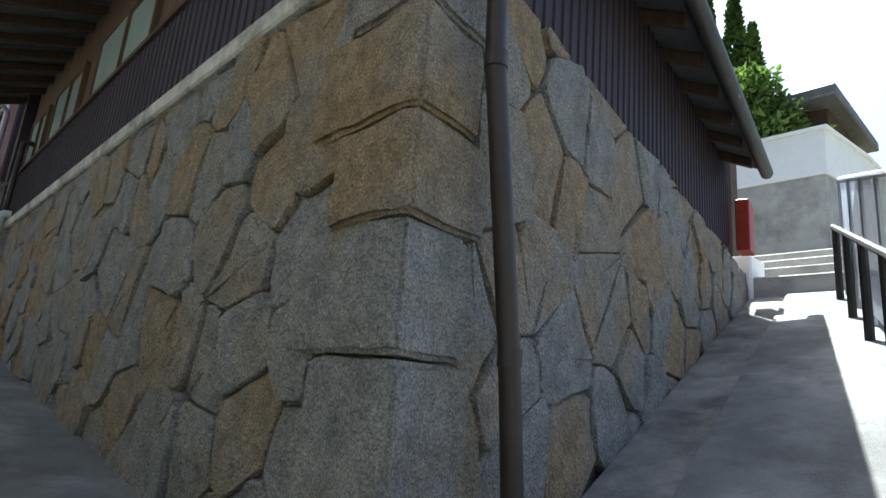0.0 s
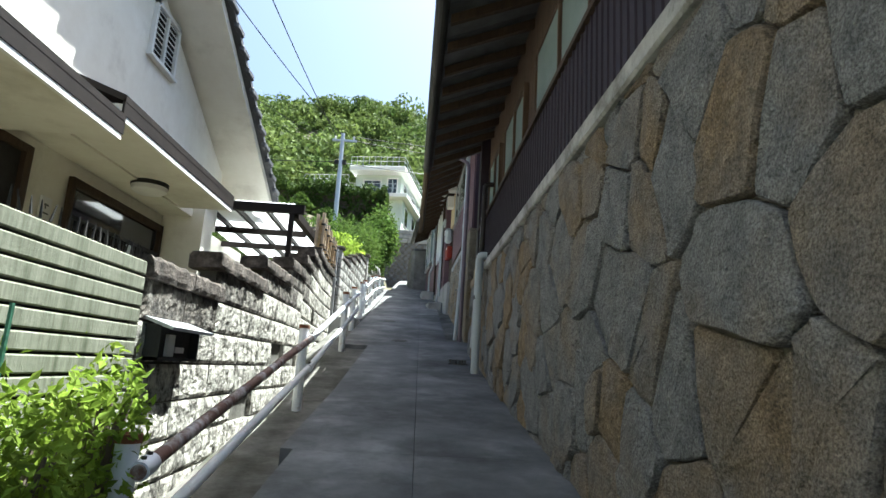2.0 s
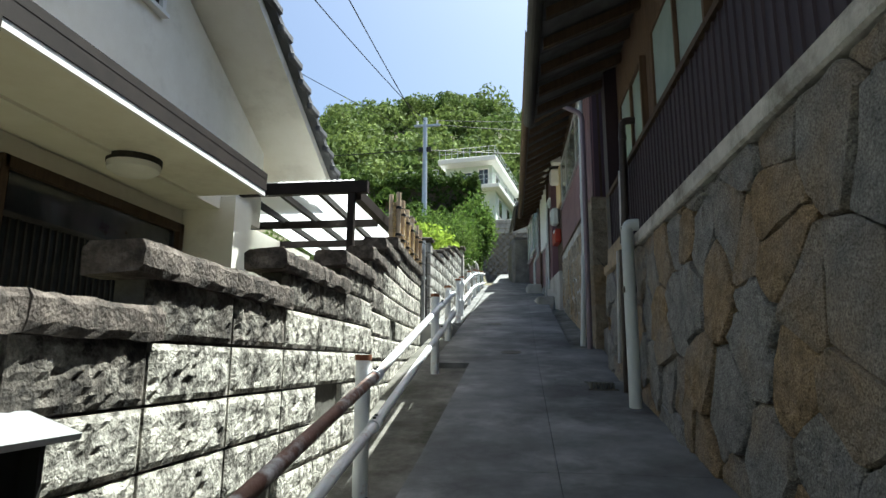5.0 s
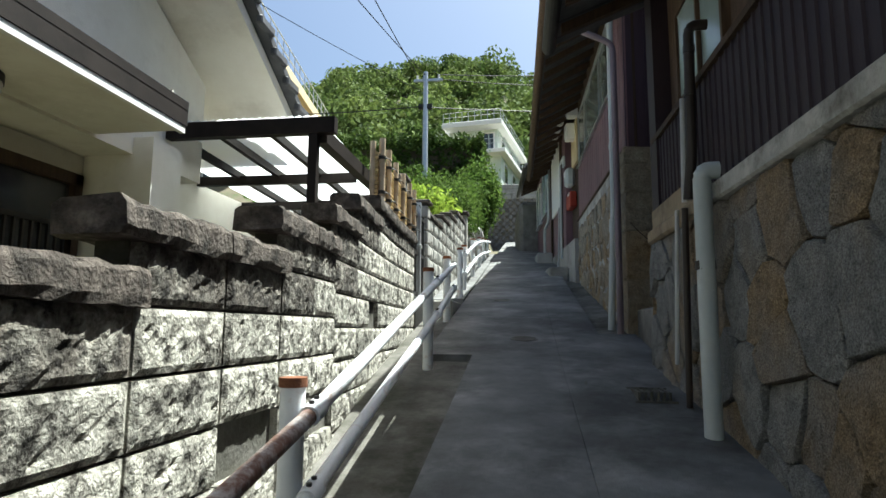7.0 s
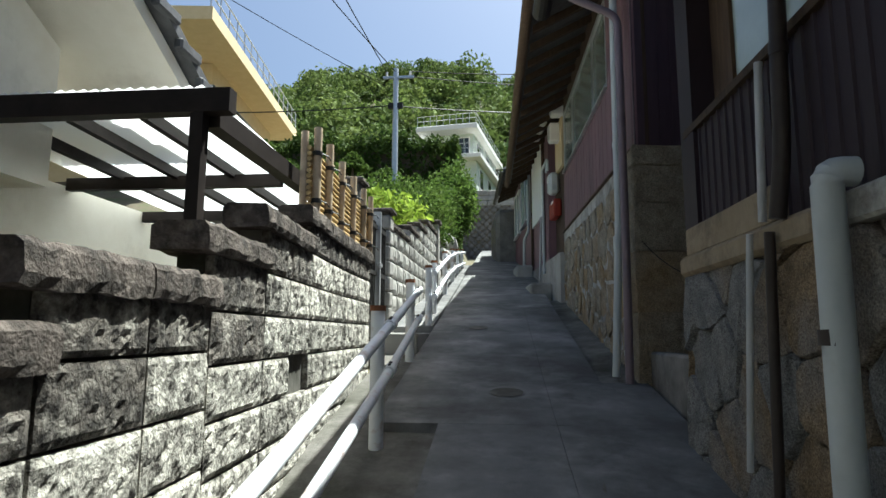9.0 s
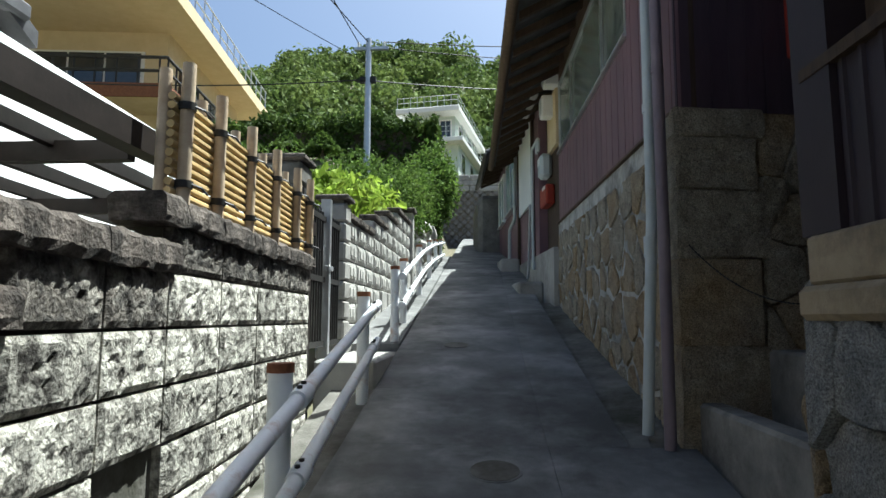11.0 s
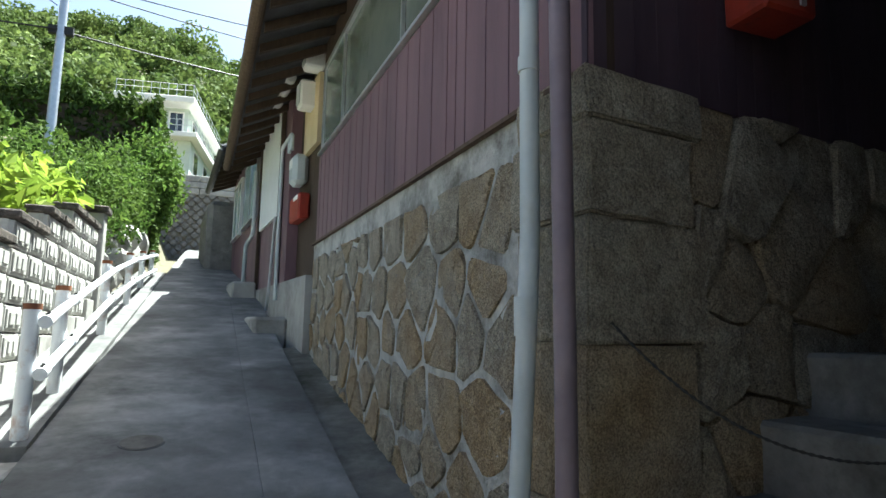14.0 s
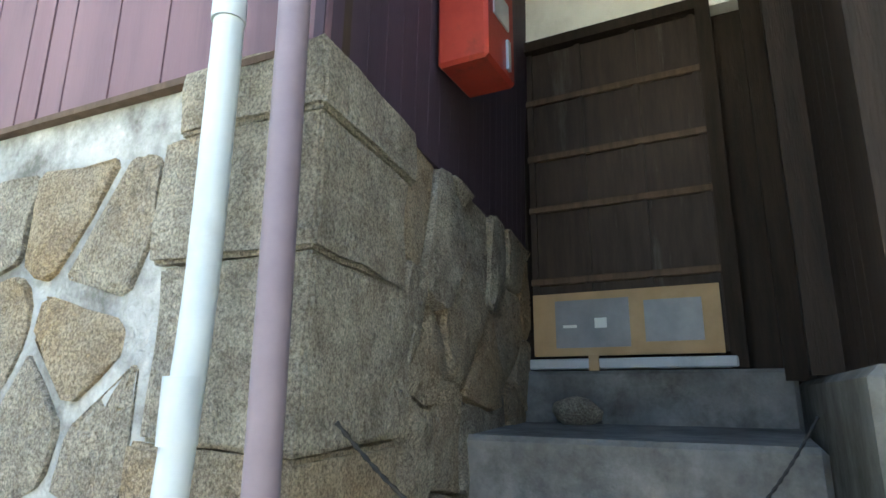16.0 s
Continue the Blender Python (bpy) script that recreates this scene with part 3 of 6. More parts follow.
# dressed corner blocks
zq = [2.2, 3.30, 3.65, 3.95, 4.28, Z1]
for i, (a, b) in enumerate(zip(zq, zq[1:])):
    bm = bmesh.new()
    w = 0.50 if i % 2 else 0.36
    v = 0.30 if i % 2 else 0.36
    p = [Vector((2.41, CY + w, 0)), Vector((2.40, CY + 0.05, 0)), CORNER + LN * 0.005 + Vector((0.012, 0, 0)), CORNER + LU * v + LN * 0.012, CORNER + LU * v - LN * 0.12, Vector((2.55, CY + w, 0))]
    lo = [bm.verts.new(q + Vector((0, 0, a + 0.005))) for q in p]
    hi = [bm.verts.new(q + Vector((0, 0, b - 0.005))) for q in p]
    bm.faces.new(lo[::-1])
    bm.faces.new(hi)
    for k in range(6):
        bm.faces.new((lo[k], lo[(k + 1) % 6], hi[(k + 1) % 6], hi[k]))
    bmesh.ops.bevel(bm, geom=bm.edges[:], offset=0.014, segments=2, affect="EDGES")
    roughen(bm)
    part("quoin", bm, STONE, plinth1, "large dressed granite corner block")

# ---- windows and eaves of the corner house ----
def window_unit(parent, name, x, y0, y1, z0, z1, panes, frame_mat, pane_mat, face=-1, fw=0.035, depth=0.05):
    """A sliding window facing -x: frame, sill and panes."""
    w = part(name, boxes((x - depth, y0, z0, x + 0.01, y0 + fw, z1), (x - depth, y1 - fw, z0, x + 0.01, y1, z1), (x - depth, y0 + fw, z1 - fw, x + 0.01, y1 - fw, z1), (x - depth, y0 + fw, z0, x + 0.01, y1 - fw, z0 + fw)), frame_mat, parent)
    part("window_sill", boxes((x - depth - 0.03, y0 - 0.02, z0 - 0.025, x, y1 + 0.02, z0 - 0.002)), frame_mat, w)
    step = (y1 - y0 - 2 * fw) / panes
    for i in range(panes):
        a = y0 + fw + i * step
        xo = x - 0.015 - (0.018 if i % 2 else 0)
        part("pane", boxes((xo - 0.002, a + 0.012, z0 + fw, xo + 0.002, a + step - 0.012, z1 - fw)), pane_mat, w)
        part("stile", boxes((xo - 0.012, a - 0.012, z0 + fw, xo + 0.012, a + 0.012, z1 - fw)), frame_mat, w)
    return w


for (a, b) in ((2.6, 4.3), (4.9, 6.5), (7.0, 8.2), (8.55, 9.5)):
    window_unit(house1, "window", SX + 0.10, a, b, 5.40, 6.15, 2, BOARDWOOD if a > 2.7 else WHITEPAINT, FROST)
part("sill_rail", boxes((SX - 0.03, CY + 0.12, SILL1 - 0.01, SX + 0.10, END1, SILL1 + 0.03)), DARKWOOD, house1)


def eave(parent, y0, y1, x_edge, z_edge, x_in, z_in, rafter=0.45, gutter_mat=BLACK, rmat=TILE):
    """An overhanging roof edge above a wall that faces -x: roof skin, tile rows, boards, rafters and gutter."""
    dx, dz = x_in - x_edge, z_in - z_edge
    bm = bmesh.new()
    for z_off, t_ in ((0.06, 0.05),):
        vs = [bm.verts.new(p) for p in ((x_edge, y0, z_edge + z_off), (x_edge, y1, z_edge + z_off), (x_in, y1, z_in + z_off), (x_in, y0, z_in + z_off), (x_edge, y0, z_edge + z_off + t_), (x_edge, y1, z_edge + z_off + t_), (x_in, y1, z_in + z_off + t_), (x_in, y0, z_in + z_off + t_))]
        for q in ((0, 3, 2, 1), (4, 5, 6, 7), (0, 1, 5, 4), (1, 2, 6, 5), (2, 3, 7, 6), (3, 0, 4, 7)):
            bm.faces.new([vs[i] for i in q])
    roof = part("roof", bm, rmat, parent, "dark tiled roof edge")
    n = int((y1 - y0) / 0.26)
    vs, fs = [], []
    for i in range(n):
        y = y0 + (i + 0.5) * (y1 - y0) / n
        v, f = tube([(x_edge - 0.03, y, z_edge + 0.10), (x_edge + dx * 0.5, y, z_edge + dz * 0.5 + 0.10), (x_in, y, z_in + 0.10)], 0.055, 6)
        k = len(vs)
        vs += v
        fs += [tuple(q + k for q in g) for g in f]
    tagged(part("tile_row", (vs, fs), rmat, roof), kind="stuff")
    y = y0 + 0.1
    while y < y1:
        bm = bmesh.new()
        vv = [bm.verts.new(p) for p in ((x_edge + 0.05, y, z_edge - 0.03), (x_edge + 0.05, y + 0.05, z_edge - 0.03), (x_in, y + 0.05, z_in - 0.03), (x_in, y, z_in - 0.03), (x_edge + 0.05, y, z_edge + 0.055), (x_edge + 0.05, y + 0.05, z_edge + 0.055), (x_in, y + 0.05, z_in + 0.055), (x_in, y, z_in + 0.055))]
        for q in ((0, 3, 2, 1), (4, 5, 6, 7), (0, 1, 5, 4), (1, 2, 6, 5), (2, 3, 7, 6), (3, 0, 4, 7)):
            bm.faces.new([vv[i] for i in q])
        part("rafter", bm, DARKWOOD, roof)
        y += rafter
    vs, fs = [], []
    for i, y in enumerate((y0 - 0.02, y1 + 0.02)):
        for k in range(9):
            w = math.pi + math.pi * k / 8
            vs.append((x_edge - 0.03 + 0.055 * math.cos(w), y, z_edge + 0.05 + 0.055 * math.sin(w)))
    for k in range(8):
        fs.append((k, k + 1, 10 + k, 9 + k))
    g = part("gutter", (vs, fs), gutter_mat, parent, "half-round rain gutter")
    so = g.modifiers.new("thickness", "SOLIDIFY")
    so.thickness = 0.006
    return roof


E1X, E1Z = 1.75, 6.32
eave(house1, 1.3, END1 + 0.35, E1X, E1Z, 4.6, 7.45)
# eave over the lane
bm = bmesh.new()
A = CORNER - LN * 0.09
q = [A + LU * -0.35 + LN * 0.30, A + LU * 4.75 + LN * 0.30, A + LU * 4.75 - LN * 1.9, A + LU * -0.1 - LN * 1.9]
zz = [5.46, 5.46, 6.42, 6.42]
lo = [bm.verts.new(p + Vector((0, 0, z))) for p, z in zip(q, zz)]
hi = [bm.verts.new(p + Vector((0, 0, z + 0.12))) for p, z in zip(q, zz)]
bm.faces.new(lo[::-1])
bm.faces.new(hi)
for i in range(4):
    bm.faces.new((lo[i], lo[(i + 1) % 4], hi[(i + 1) % 4], hi[i]))
lane_roof = part("roof", bm, TILE, house1, "dark tiled roof edge")
for i in range(11):
    s = -0.25 + i * 0.47
    p, r_ = A + LU * s + LN * 0.27, A + LU * s - LN * 1.8
    bm = bmesh.new()
    k = LU * 0.05
    vv = [bm.verts.new(t_) for t_ in (p + Vector((0, 0, 5.38)), p + k + Vector((0, 0, 5.38)), r_ + k + Vector((0, 0, 6.32)), r_ + Vector((0, 0, 6.32)), p + Vector((0, 0, 5.465)), p + k + Vector((0, 0, 5.465)), r_ + k + Vector((0, 0, 6.41)), r_ + Vector((0, 0, 6.41)))]
    for fq in ((0, 3, 2, 1), (4, 5, 6, 7), (0, 1, 5, 4), (1, 2, 6, 5), (2, 3, 7, 6), (3, 0, 4, 7)):
        bm.faces.new([vv[j] for j in fq])
    part("rafter", bm, DARKWOOD, lane_roof)
gl = [A + LU * -0.37 + LN * 0.35 + Vector((0, 0, 5.46)), A + LU * 4.8 + LN * 0.35 + Vector((0, 0, 5.43))]
smooth(part("gutter", tube(gl, 0.055, 10), BLACK, house1, "rain gutter"))


def rainpipe(name, points, radius, mat, label, bands=(), band_mat=None, socket=1.12, group="rain pipes"):
    """A round downpipe with collars and wall bands."""
    t = thing(name, label, "rain pipe", group)
    smooth(part("pipe", tube(bend(points, 0.09), radius, 16), mat, t))
    for (p, h) in bands:
        p = Vector(p)
        smooth(part("collar", tube([p, p + Vector((0, 0, h))], radius * socket, 16), band_mat or mat, t))
    return t


rainpipe("downpipe", [(2.71, CY - 0.04, 5.4), (2.75, CY - 0.035, 4.2), (2.905, CY - 0.02, 3.33), (3.02, CY, 2.55)], 0.032, BROWNPIPE, "dark brown rain pipe down the wall corner", [((2.756, CY - 0.035, 4.15), 0.05), ((2.906, CY - 0.02, 3.31), 0.05)])
wx = 2.36
rainpipe("downpipe", [(2.44, 8.38, 4.72), (wx, 8.38, 4.72), (wx, 8.40, zg(8.4) - 0.02)], 0.044, PALEPIPE, "pale grey plastic rain pipe against granite wall", [((wx, 8.395, 4.22), 0.045)], BROWNPIPE)
rainpipe("conduit", [(2.52, 8.70, 5.66), (2.42, 8.70, 5.66), (2.42, 8.76, 4.9), (2.40, 8.79, 4.66)], 0.030, BROWNPIPE, "dark rain pipe on plum sheet cladding", [((2.42, 8.73, 5.25), 0.04), ((2.42, 8.71, 5.5), 0.04)])
rainpipe("conduit", [(2.42, 8.90, 5.3), (2.42, 8.96, 4.68)], 0.016, GREYPIPE, "thin grey conduit on plum sheet cladding")
rainpipe("conduit", [(2.385, 9.0, 4.64), (2.375, 9.12, 3.72)], 0.013, GREYPIPE, "thin grey conduit beside the rain pipe")
rainpipe("conduit", [(2.39, 8.84, 4.62), (2.38, 8.90, zg(8.9))], 0.019, BROWNPIPE, "thin brown conduit beside the rain pipe")

# ---- building with the maroon sheet cladding ----
B2Y0, B2Y1 = 11.34, 16.0
X2 = 2.49
Z2 = 5.75
SWING = Matrix.Translation((2.46, 11.4, 5.7)) @ Matrix.Rotation(radians(0.9), 4, "Z") @ Matrix.Rotation(radians(1.3), 4, "X") @ Matrix.Translation((-2.46, -11.4, -5.7))   # the terrace turns and rises a little with the alley
SWING_FAR = SWING @ Matrix.Translation((2.42, 16.0, 0)) @ Matrix.Rotation(radians(2.5), 4, "Z") @ Matrix.Translation((-2.42, -15.5, 0))
house2 = thing("terrace_house", "long terrace house clad in faded maroon boards on a stone plinth", "house")
house2.matrix_basis = SWING
plinth2 = part("plinth", boxes((X2, B2Y0 + 0.36, 3.3, 9.2, B2Y1, Z2 - 0.004)), MORTAR, house2, "granite plinth with wide pale mortar")
rng = random.Random(23)
for poly in cells(B2Y0 + 0.42, B2Y1, 3.55, Z2 - 0.16, 0.36, 0.30, rng, 0.36):
    cy = sum(p[0] for p in poly) / len(poly)
    cz = sum(p[1] for p in poly) / len(poly)
    if cz > zg(cy) - 0.2:
        stone(plinth2, poly, Vector((X2, 0, 0)), Vector((0, 1, 0)), Vector((0, 0, 1)), Vector((-1, 0, 0)), rng.uniform(0.008, 0.018), STONE2, rng, rng.uniform(0.012, 0.03), corner=0.02)
zq = [3.4, 4.42, 4.90, 5.28, 5.58, Z2]
SU = Vector((math.cos(radians(6.6)), math.sin(radians(6.6)), 0))     # the recess wall runs this way
SN = Vector((SU.y, -SU.x, 0))
S0 = Vector((X2, B2Y0 + 0.06, 0))

for i, (a, b) in enumerate(zip(zq, zq[1:])):
    u, w = (0.44, 0.42) if i % 2 else (0.50, 0.38)
    bm = bmesh.new()
    c = [Vector((X2 - 0.03, B2Y0 - 0.045, 0)), S0 + SU * u + SN * 0.085, S0 + SU * u - SN * 0.2, Vector((X2 - 0.03, B2Y0 + w, 0))]
    lo = [bm.verts.new(p + Vector((0, 0, a + 0.002))) for p in c]
    hi = [bm.verts.new(p + Vector((0, 0, b - 0.002))) for p in c]
    bm.faces.new(lo)
    bm.faces.new(hi)
    for q in range(4):
        bm.faces.new((lo[q], lo[(q + 1) % 4], hi[(q + 1) % 4], hi[q]))
    bmesh.ops.bevel(bm, geom=bm.edges[:], offset=0.010, segments=2, affect="EDGES")
    roughen(bm, 0.011)
    part("quoin", bm, STONE2, plinth2, "rough granite corner block")


def side_prism(u0, u1, d0, d1, z0, z1):
    """A block along the recess wall, d metres out from its face."""
    bm = bmesh.new()
    c = [S0 + SU * u0 + SN * d0, S0 + SU * u1 + SN * d0, S0 + SU * u1 + SN * d1, S0 + SU * u0 + SN * d1]
    lo = [bm.verts.new(p + Vector((0, 0, z0))) for p in c]
    hi = [bm.verts.new(p + Vector((0, 0, z1))) for p in c]
    bm.faces.new(lo)
    bm.faces.new(hi)
    for i in range(4):
        bm.faces.new((lo[i], lo[(i + 1) % 4], hi[(i + 1) % 4], hi[i]))
    return bm


part("side_backing", side_prism(0.06, 2.6, -0.25, -0.02, 3.3, Z2 - 0.006), JOINT, plinth2)
for poly in cells(0.46, 2.35, 3.9, Z2 - 0.004, 0.30, 0.34, rng, 0.42):
    stone(plinth2, poly, S0 - SN * 0.02, SU, Vector((0, 0, 1)), SN, rng.uniform(0.075, 0.11), STONE2, rng, 0.003, corner=0.02)


def boards(parent, y0, y1, z0, z1, x, mat, width=0.105, name="board"):
    y = y0
    i = 0
    while y < y1 - 0.02:
        e = min(y + width, y1)
        part(name, boxes((x - 0.012 - 0.003 * (i % 2), y + 0.0015, z0, x + 0.005, e - 0.0015, z1)), mat, parent)
        y = e
        i += 1


W2A, W2B, W2Z = 12.40, 15.93, 6.68
core2 = part("wall", boxes((X2 + 0.03, B2Y0 + 0.01, Z2, X2 + 0.12, W2A, 7.9), (X2 + 0.03, W2A, Z2, X2 + 0.12, B2Y1, W2Z - 0.03), (X2 + 0.03, W2A, 7.62, X2 + 0.12, B2Y1, 7.9)), DARKWOOD, house2)
boards(core2, B2Y0 - 0.005, W2A, Z2 - 0.02, 7.85, X2 + 0.025, SHEET2)
boards(core2, W2A, B2Y1, Z2 - 0.02, W2Z - 0.035, X2 + 0.025, SHEET2)
part("drip_board", boxes((X2 - 0.03, B2Y0 + 0.0, Z2 - 0.03, X2 + 0.02, B2Y1, Z2 - 0.012)), BOARDWOOD, house2)
part("side_wall", side_prism(0.10, 2.6, -0.12, 0.035, Z2, 7.9), DARKWOOD, core2)
# side boards take the plum tone darkened for shade, not the front's SHEET2
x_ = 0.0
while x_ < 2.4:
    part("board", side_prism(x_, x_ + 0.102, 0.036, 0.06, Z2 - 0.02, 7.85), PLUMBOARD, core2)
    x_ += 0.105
window_unit(house2, "window", X2 + 0.06, W2A, W2B, W2Z, 7.62, 4, STEEL, FROSTDARK, fw=0.05)
E2X, E2Z = 1.76, 7.48
eave(house2, B2Y0 - 0.9, 20.5, E2X, E2Z, 4.8, 8.95, gutter_mat=BOARDWOOD)
rainpipe("downpipe", [(2.40, 11.50, 7.35), (2.39, 11.50, 6.6), (2.38, 11.50, 5.2), (2.32, 11.53, zg(11.6) - 0.02)], 0.032, PALEPIPE, "pale grey plastic rain pipe at the plinth corner", [((2.382, 11.50, 5.78), 0.05), ((2.365, 11.507, 4.92), 0.12)])
rainpipe("downpipe", [(E2X, 11.33, 7.45), (1.86, 11.33, 7.12), (2.395, 11.33, 6.85), (2.39, 11.325, 5.0), (2.38, 11.32, zg(11.4) - 0.02)], 0.032, PLUMPIPE, "plum-coloured plastic rain pipe at the plinth corner", [((2.392, 11.328, 5.95), 0.03)])

# ---- recess with the boarded door ----
DX = 4.62
recess = thing("doorway", "dark boarded doorway at the end of a stepped recess", "doorway", kind="structure")
# the recess's wood carries its shade in the base colour
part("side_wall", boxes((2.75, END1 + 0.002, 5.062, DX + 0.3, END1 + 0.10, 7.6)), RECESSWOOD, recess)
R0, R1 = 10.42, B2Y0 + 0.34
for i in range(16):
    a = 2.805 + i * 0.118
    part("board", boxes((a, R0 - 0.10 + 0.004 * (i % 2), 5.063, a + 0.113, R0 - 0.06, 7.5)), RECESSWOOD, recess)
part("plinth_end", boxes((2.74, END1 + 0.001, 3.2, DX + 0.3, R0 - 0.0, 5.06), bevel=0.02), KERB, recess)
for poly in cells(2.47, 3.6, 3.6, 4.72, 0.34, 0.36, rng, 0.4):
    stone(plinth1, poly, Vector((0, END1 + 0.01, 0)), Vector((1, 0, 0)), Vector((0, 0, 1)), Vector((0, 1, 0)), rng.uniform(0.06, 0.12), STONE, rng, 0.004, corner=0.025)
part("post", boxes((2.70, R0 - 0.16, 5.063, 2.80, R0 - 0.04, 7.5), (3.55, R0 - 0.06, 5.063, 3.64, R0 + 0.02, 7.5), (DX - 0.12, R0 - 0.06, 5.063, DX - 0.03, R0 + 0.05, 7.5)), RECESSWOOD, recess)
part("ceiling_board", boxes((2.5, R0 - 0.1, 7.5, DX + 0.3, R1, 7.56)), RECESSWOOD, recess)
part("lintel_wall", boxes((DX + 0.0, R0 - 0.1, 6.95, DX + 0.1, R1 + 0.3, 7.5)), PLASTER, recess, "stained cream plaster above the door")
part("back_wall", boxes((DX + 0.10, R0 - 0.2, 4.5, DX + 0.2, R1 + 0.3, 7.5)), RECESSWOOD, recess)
door = thing("wooden_door", "old dark wooden door with taped cardboard panel", "door")
D0, D1, DZ0, DZ1 = 10.67, 11.60, 5.14, 6.93
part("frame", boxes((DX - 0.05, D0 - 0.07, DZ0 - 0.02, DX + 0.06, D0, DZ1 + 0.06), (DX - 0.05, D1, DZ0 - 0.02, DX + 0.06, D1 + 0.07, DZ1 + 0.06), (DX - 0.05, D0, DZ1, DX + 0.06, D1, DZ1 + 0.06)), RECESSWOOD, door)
part("door_panel", boxes((DX + 0.015, D0, DZ0 + 0.06, DX + 0.05, D1, DZ1)), DOORWOOD, door)
for z in (5.58, 5.98, 6.28, 6.62):
    part("cross_rail", boxes((DX - 0.01, D0, z - 0.018, DX + 0.015, D1, z + 0.018), bevel=0.004), BOARDWOOD, door)
for y in (D0 + 0.025, D0 + 0.32, D0 + 0.62, D1 - 0.025):
    part("stile", boxes((DX - 0.004, y - 0.014, DZ0 + 0.07, DX + 0.014, y + 0.014, DZ1)), DOORWOOD, door)
part("cardboard", boxes((DX - 0.02, D0 + 0.02, DZ0 + 0.05, DX - 0.012, D1 - 0.01, DZ0 + 0.37)), CARD, door, "brown cardboard taped along its edges")
part("film_panel", boxes((DX - 0.026, D0 + 0.10, DZ0 + 0.11, DX - 0.021, D0 + 0.36, DZ0 + 0.31)), GREYFILM, door)
part("film_panel", boxes((DX - 0.026, D0 + 0.43, DZ0 + 0.09, DX - 0.021, D1 - 0.13, DZ0 + 0.33)), GREYFILM, door)
part("paper_label", boxes((DX - 0.029, D0 + 0.54, DZ0 + 0.185, DX - 0.0265, D0 + 0.60, DZ0 + 0.235)), WHITEPAINT, door)
part("paper_label", boxes((DX - 0.029, D0 + 0.69, DZ0 + 0.19, DX - 0.0265, D0 + 0.76, DZ0 + 0.205)), WHITEPAINT, door)
part("threshold", boxes((DX - 0.06, D0 - 0.03, DZ0 - 0.015, DX + 0.05, D1 + 0.03, DZ0 + 0.035), bevel=0.006), GREYPIPE, door, "worn pale threshold rail")
part("tape", boxes((DX - 0.066, D0 + 0.58, DZ0 - 0.06, DX - 0.0605, D0 + 0.63, DZ0 + 0.05)), CARD, door)
stairs = thing("entrance_steps", "worn concrete entrance steps up to a boarded door", "steps", kind="structure")
for x0, z, nm in ((2.55, 4.12, 0), (2.95, 4.40, 1), (3.25, 4.64, 2), (3.55, 4.87, 3), (4.52, 5.115, 4)):
    bm = boxes((x0, R0 + 0.004 if x0 > 2.7 else END1 + 0.01, 3.3, DX + 0.09 if x0 > 2.7 else 2.69, R1 if z > 4.8 else B2Y0 + 0.2, z), bevel=0.018)
    part("step", bm, STEPCEMENT, stairs)

# ---- split-block wall along the alley ----
rng = random.Random(5)
nprng = np.random.default_rng(7)
blockwall = thing("wall_left", "weathered split-face concrete block wall stained black", "wall", kind="structure")
block_meshes = []
BL, BH = 0.50, 0.20
for k in range(10):
    """Rock-faced block facing +x: bevelled rim and a rough front."""
    n, m_ = 22, 10
    vs, fs = [], []
    for i in range(n):
        for j in range(m_):
            y, z = (i / (n - 1) - 0.5) * (BL - 0.014), (j / (m_ - 1) - 0.5) * (BH - 0.012)
            rim = i in (0, n - 1) or j in (0, m_ - 1)
            pit = min(0.0, noise.noise(Vector((k * 3.3, y * 34, z * 40))) + 0.15)
            vs.append((0.0 if rim else 0.010 + 0.005 * noise.noise(Vector((k * 7.1, y * 11, z * 13))) + 0.022 * pit + rng.uniform(-0.003, 0.003), y, z))
    for i in range(n - 1):
        for j in range(m_ - 1):
            a = i * m_ + j
            fs.append((a, a + m_, a + m_ + 1, a + 1))
    ring = [i * m_ for i in range(n)] + [(n - 1) * m_ + j for j in range(1, m_)] + [i * m_ + m_ - 1 for i in range(n - 2, -1, -1)] + [j for j in range(m_ - 2, 0, -1)]
    b0 = len(vs)
    for q in ring:
        vs.append((-0.05, vs[q][1], vs[q][2]))
    for i in range(len(ring)):
        j = (i + 1) % len(ring)
        fs.append((ring[j], ring[i], b0 + i, b0 + j))
    block_meshes.append(mesh_of("block", vs, fs, BLOCK))
caps_ = [(4.64, 5.72, 3.89), (5.72, 6.82, 4.09), (6.82, 7.82, 4.27), (7.82, 8.65, 4.45), (8.65, 9.25, 4.64), (9.25, 10.05, 4.83), (10.05, 12.08, 5.0)]
holes = {(6.55, 3.09), (7.57, 3.49), (8.44, 3.49), (9.81, 4.02)}
# darker copies of the blocks: stain and painted cap shade for the upper rows
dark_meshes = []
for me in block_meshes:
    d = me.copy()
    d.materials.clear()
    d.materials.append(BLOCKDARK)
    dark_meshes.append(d)
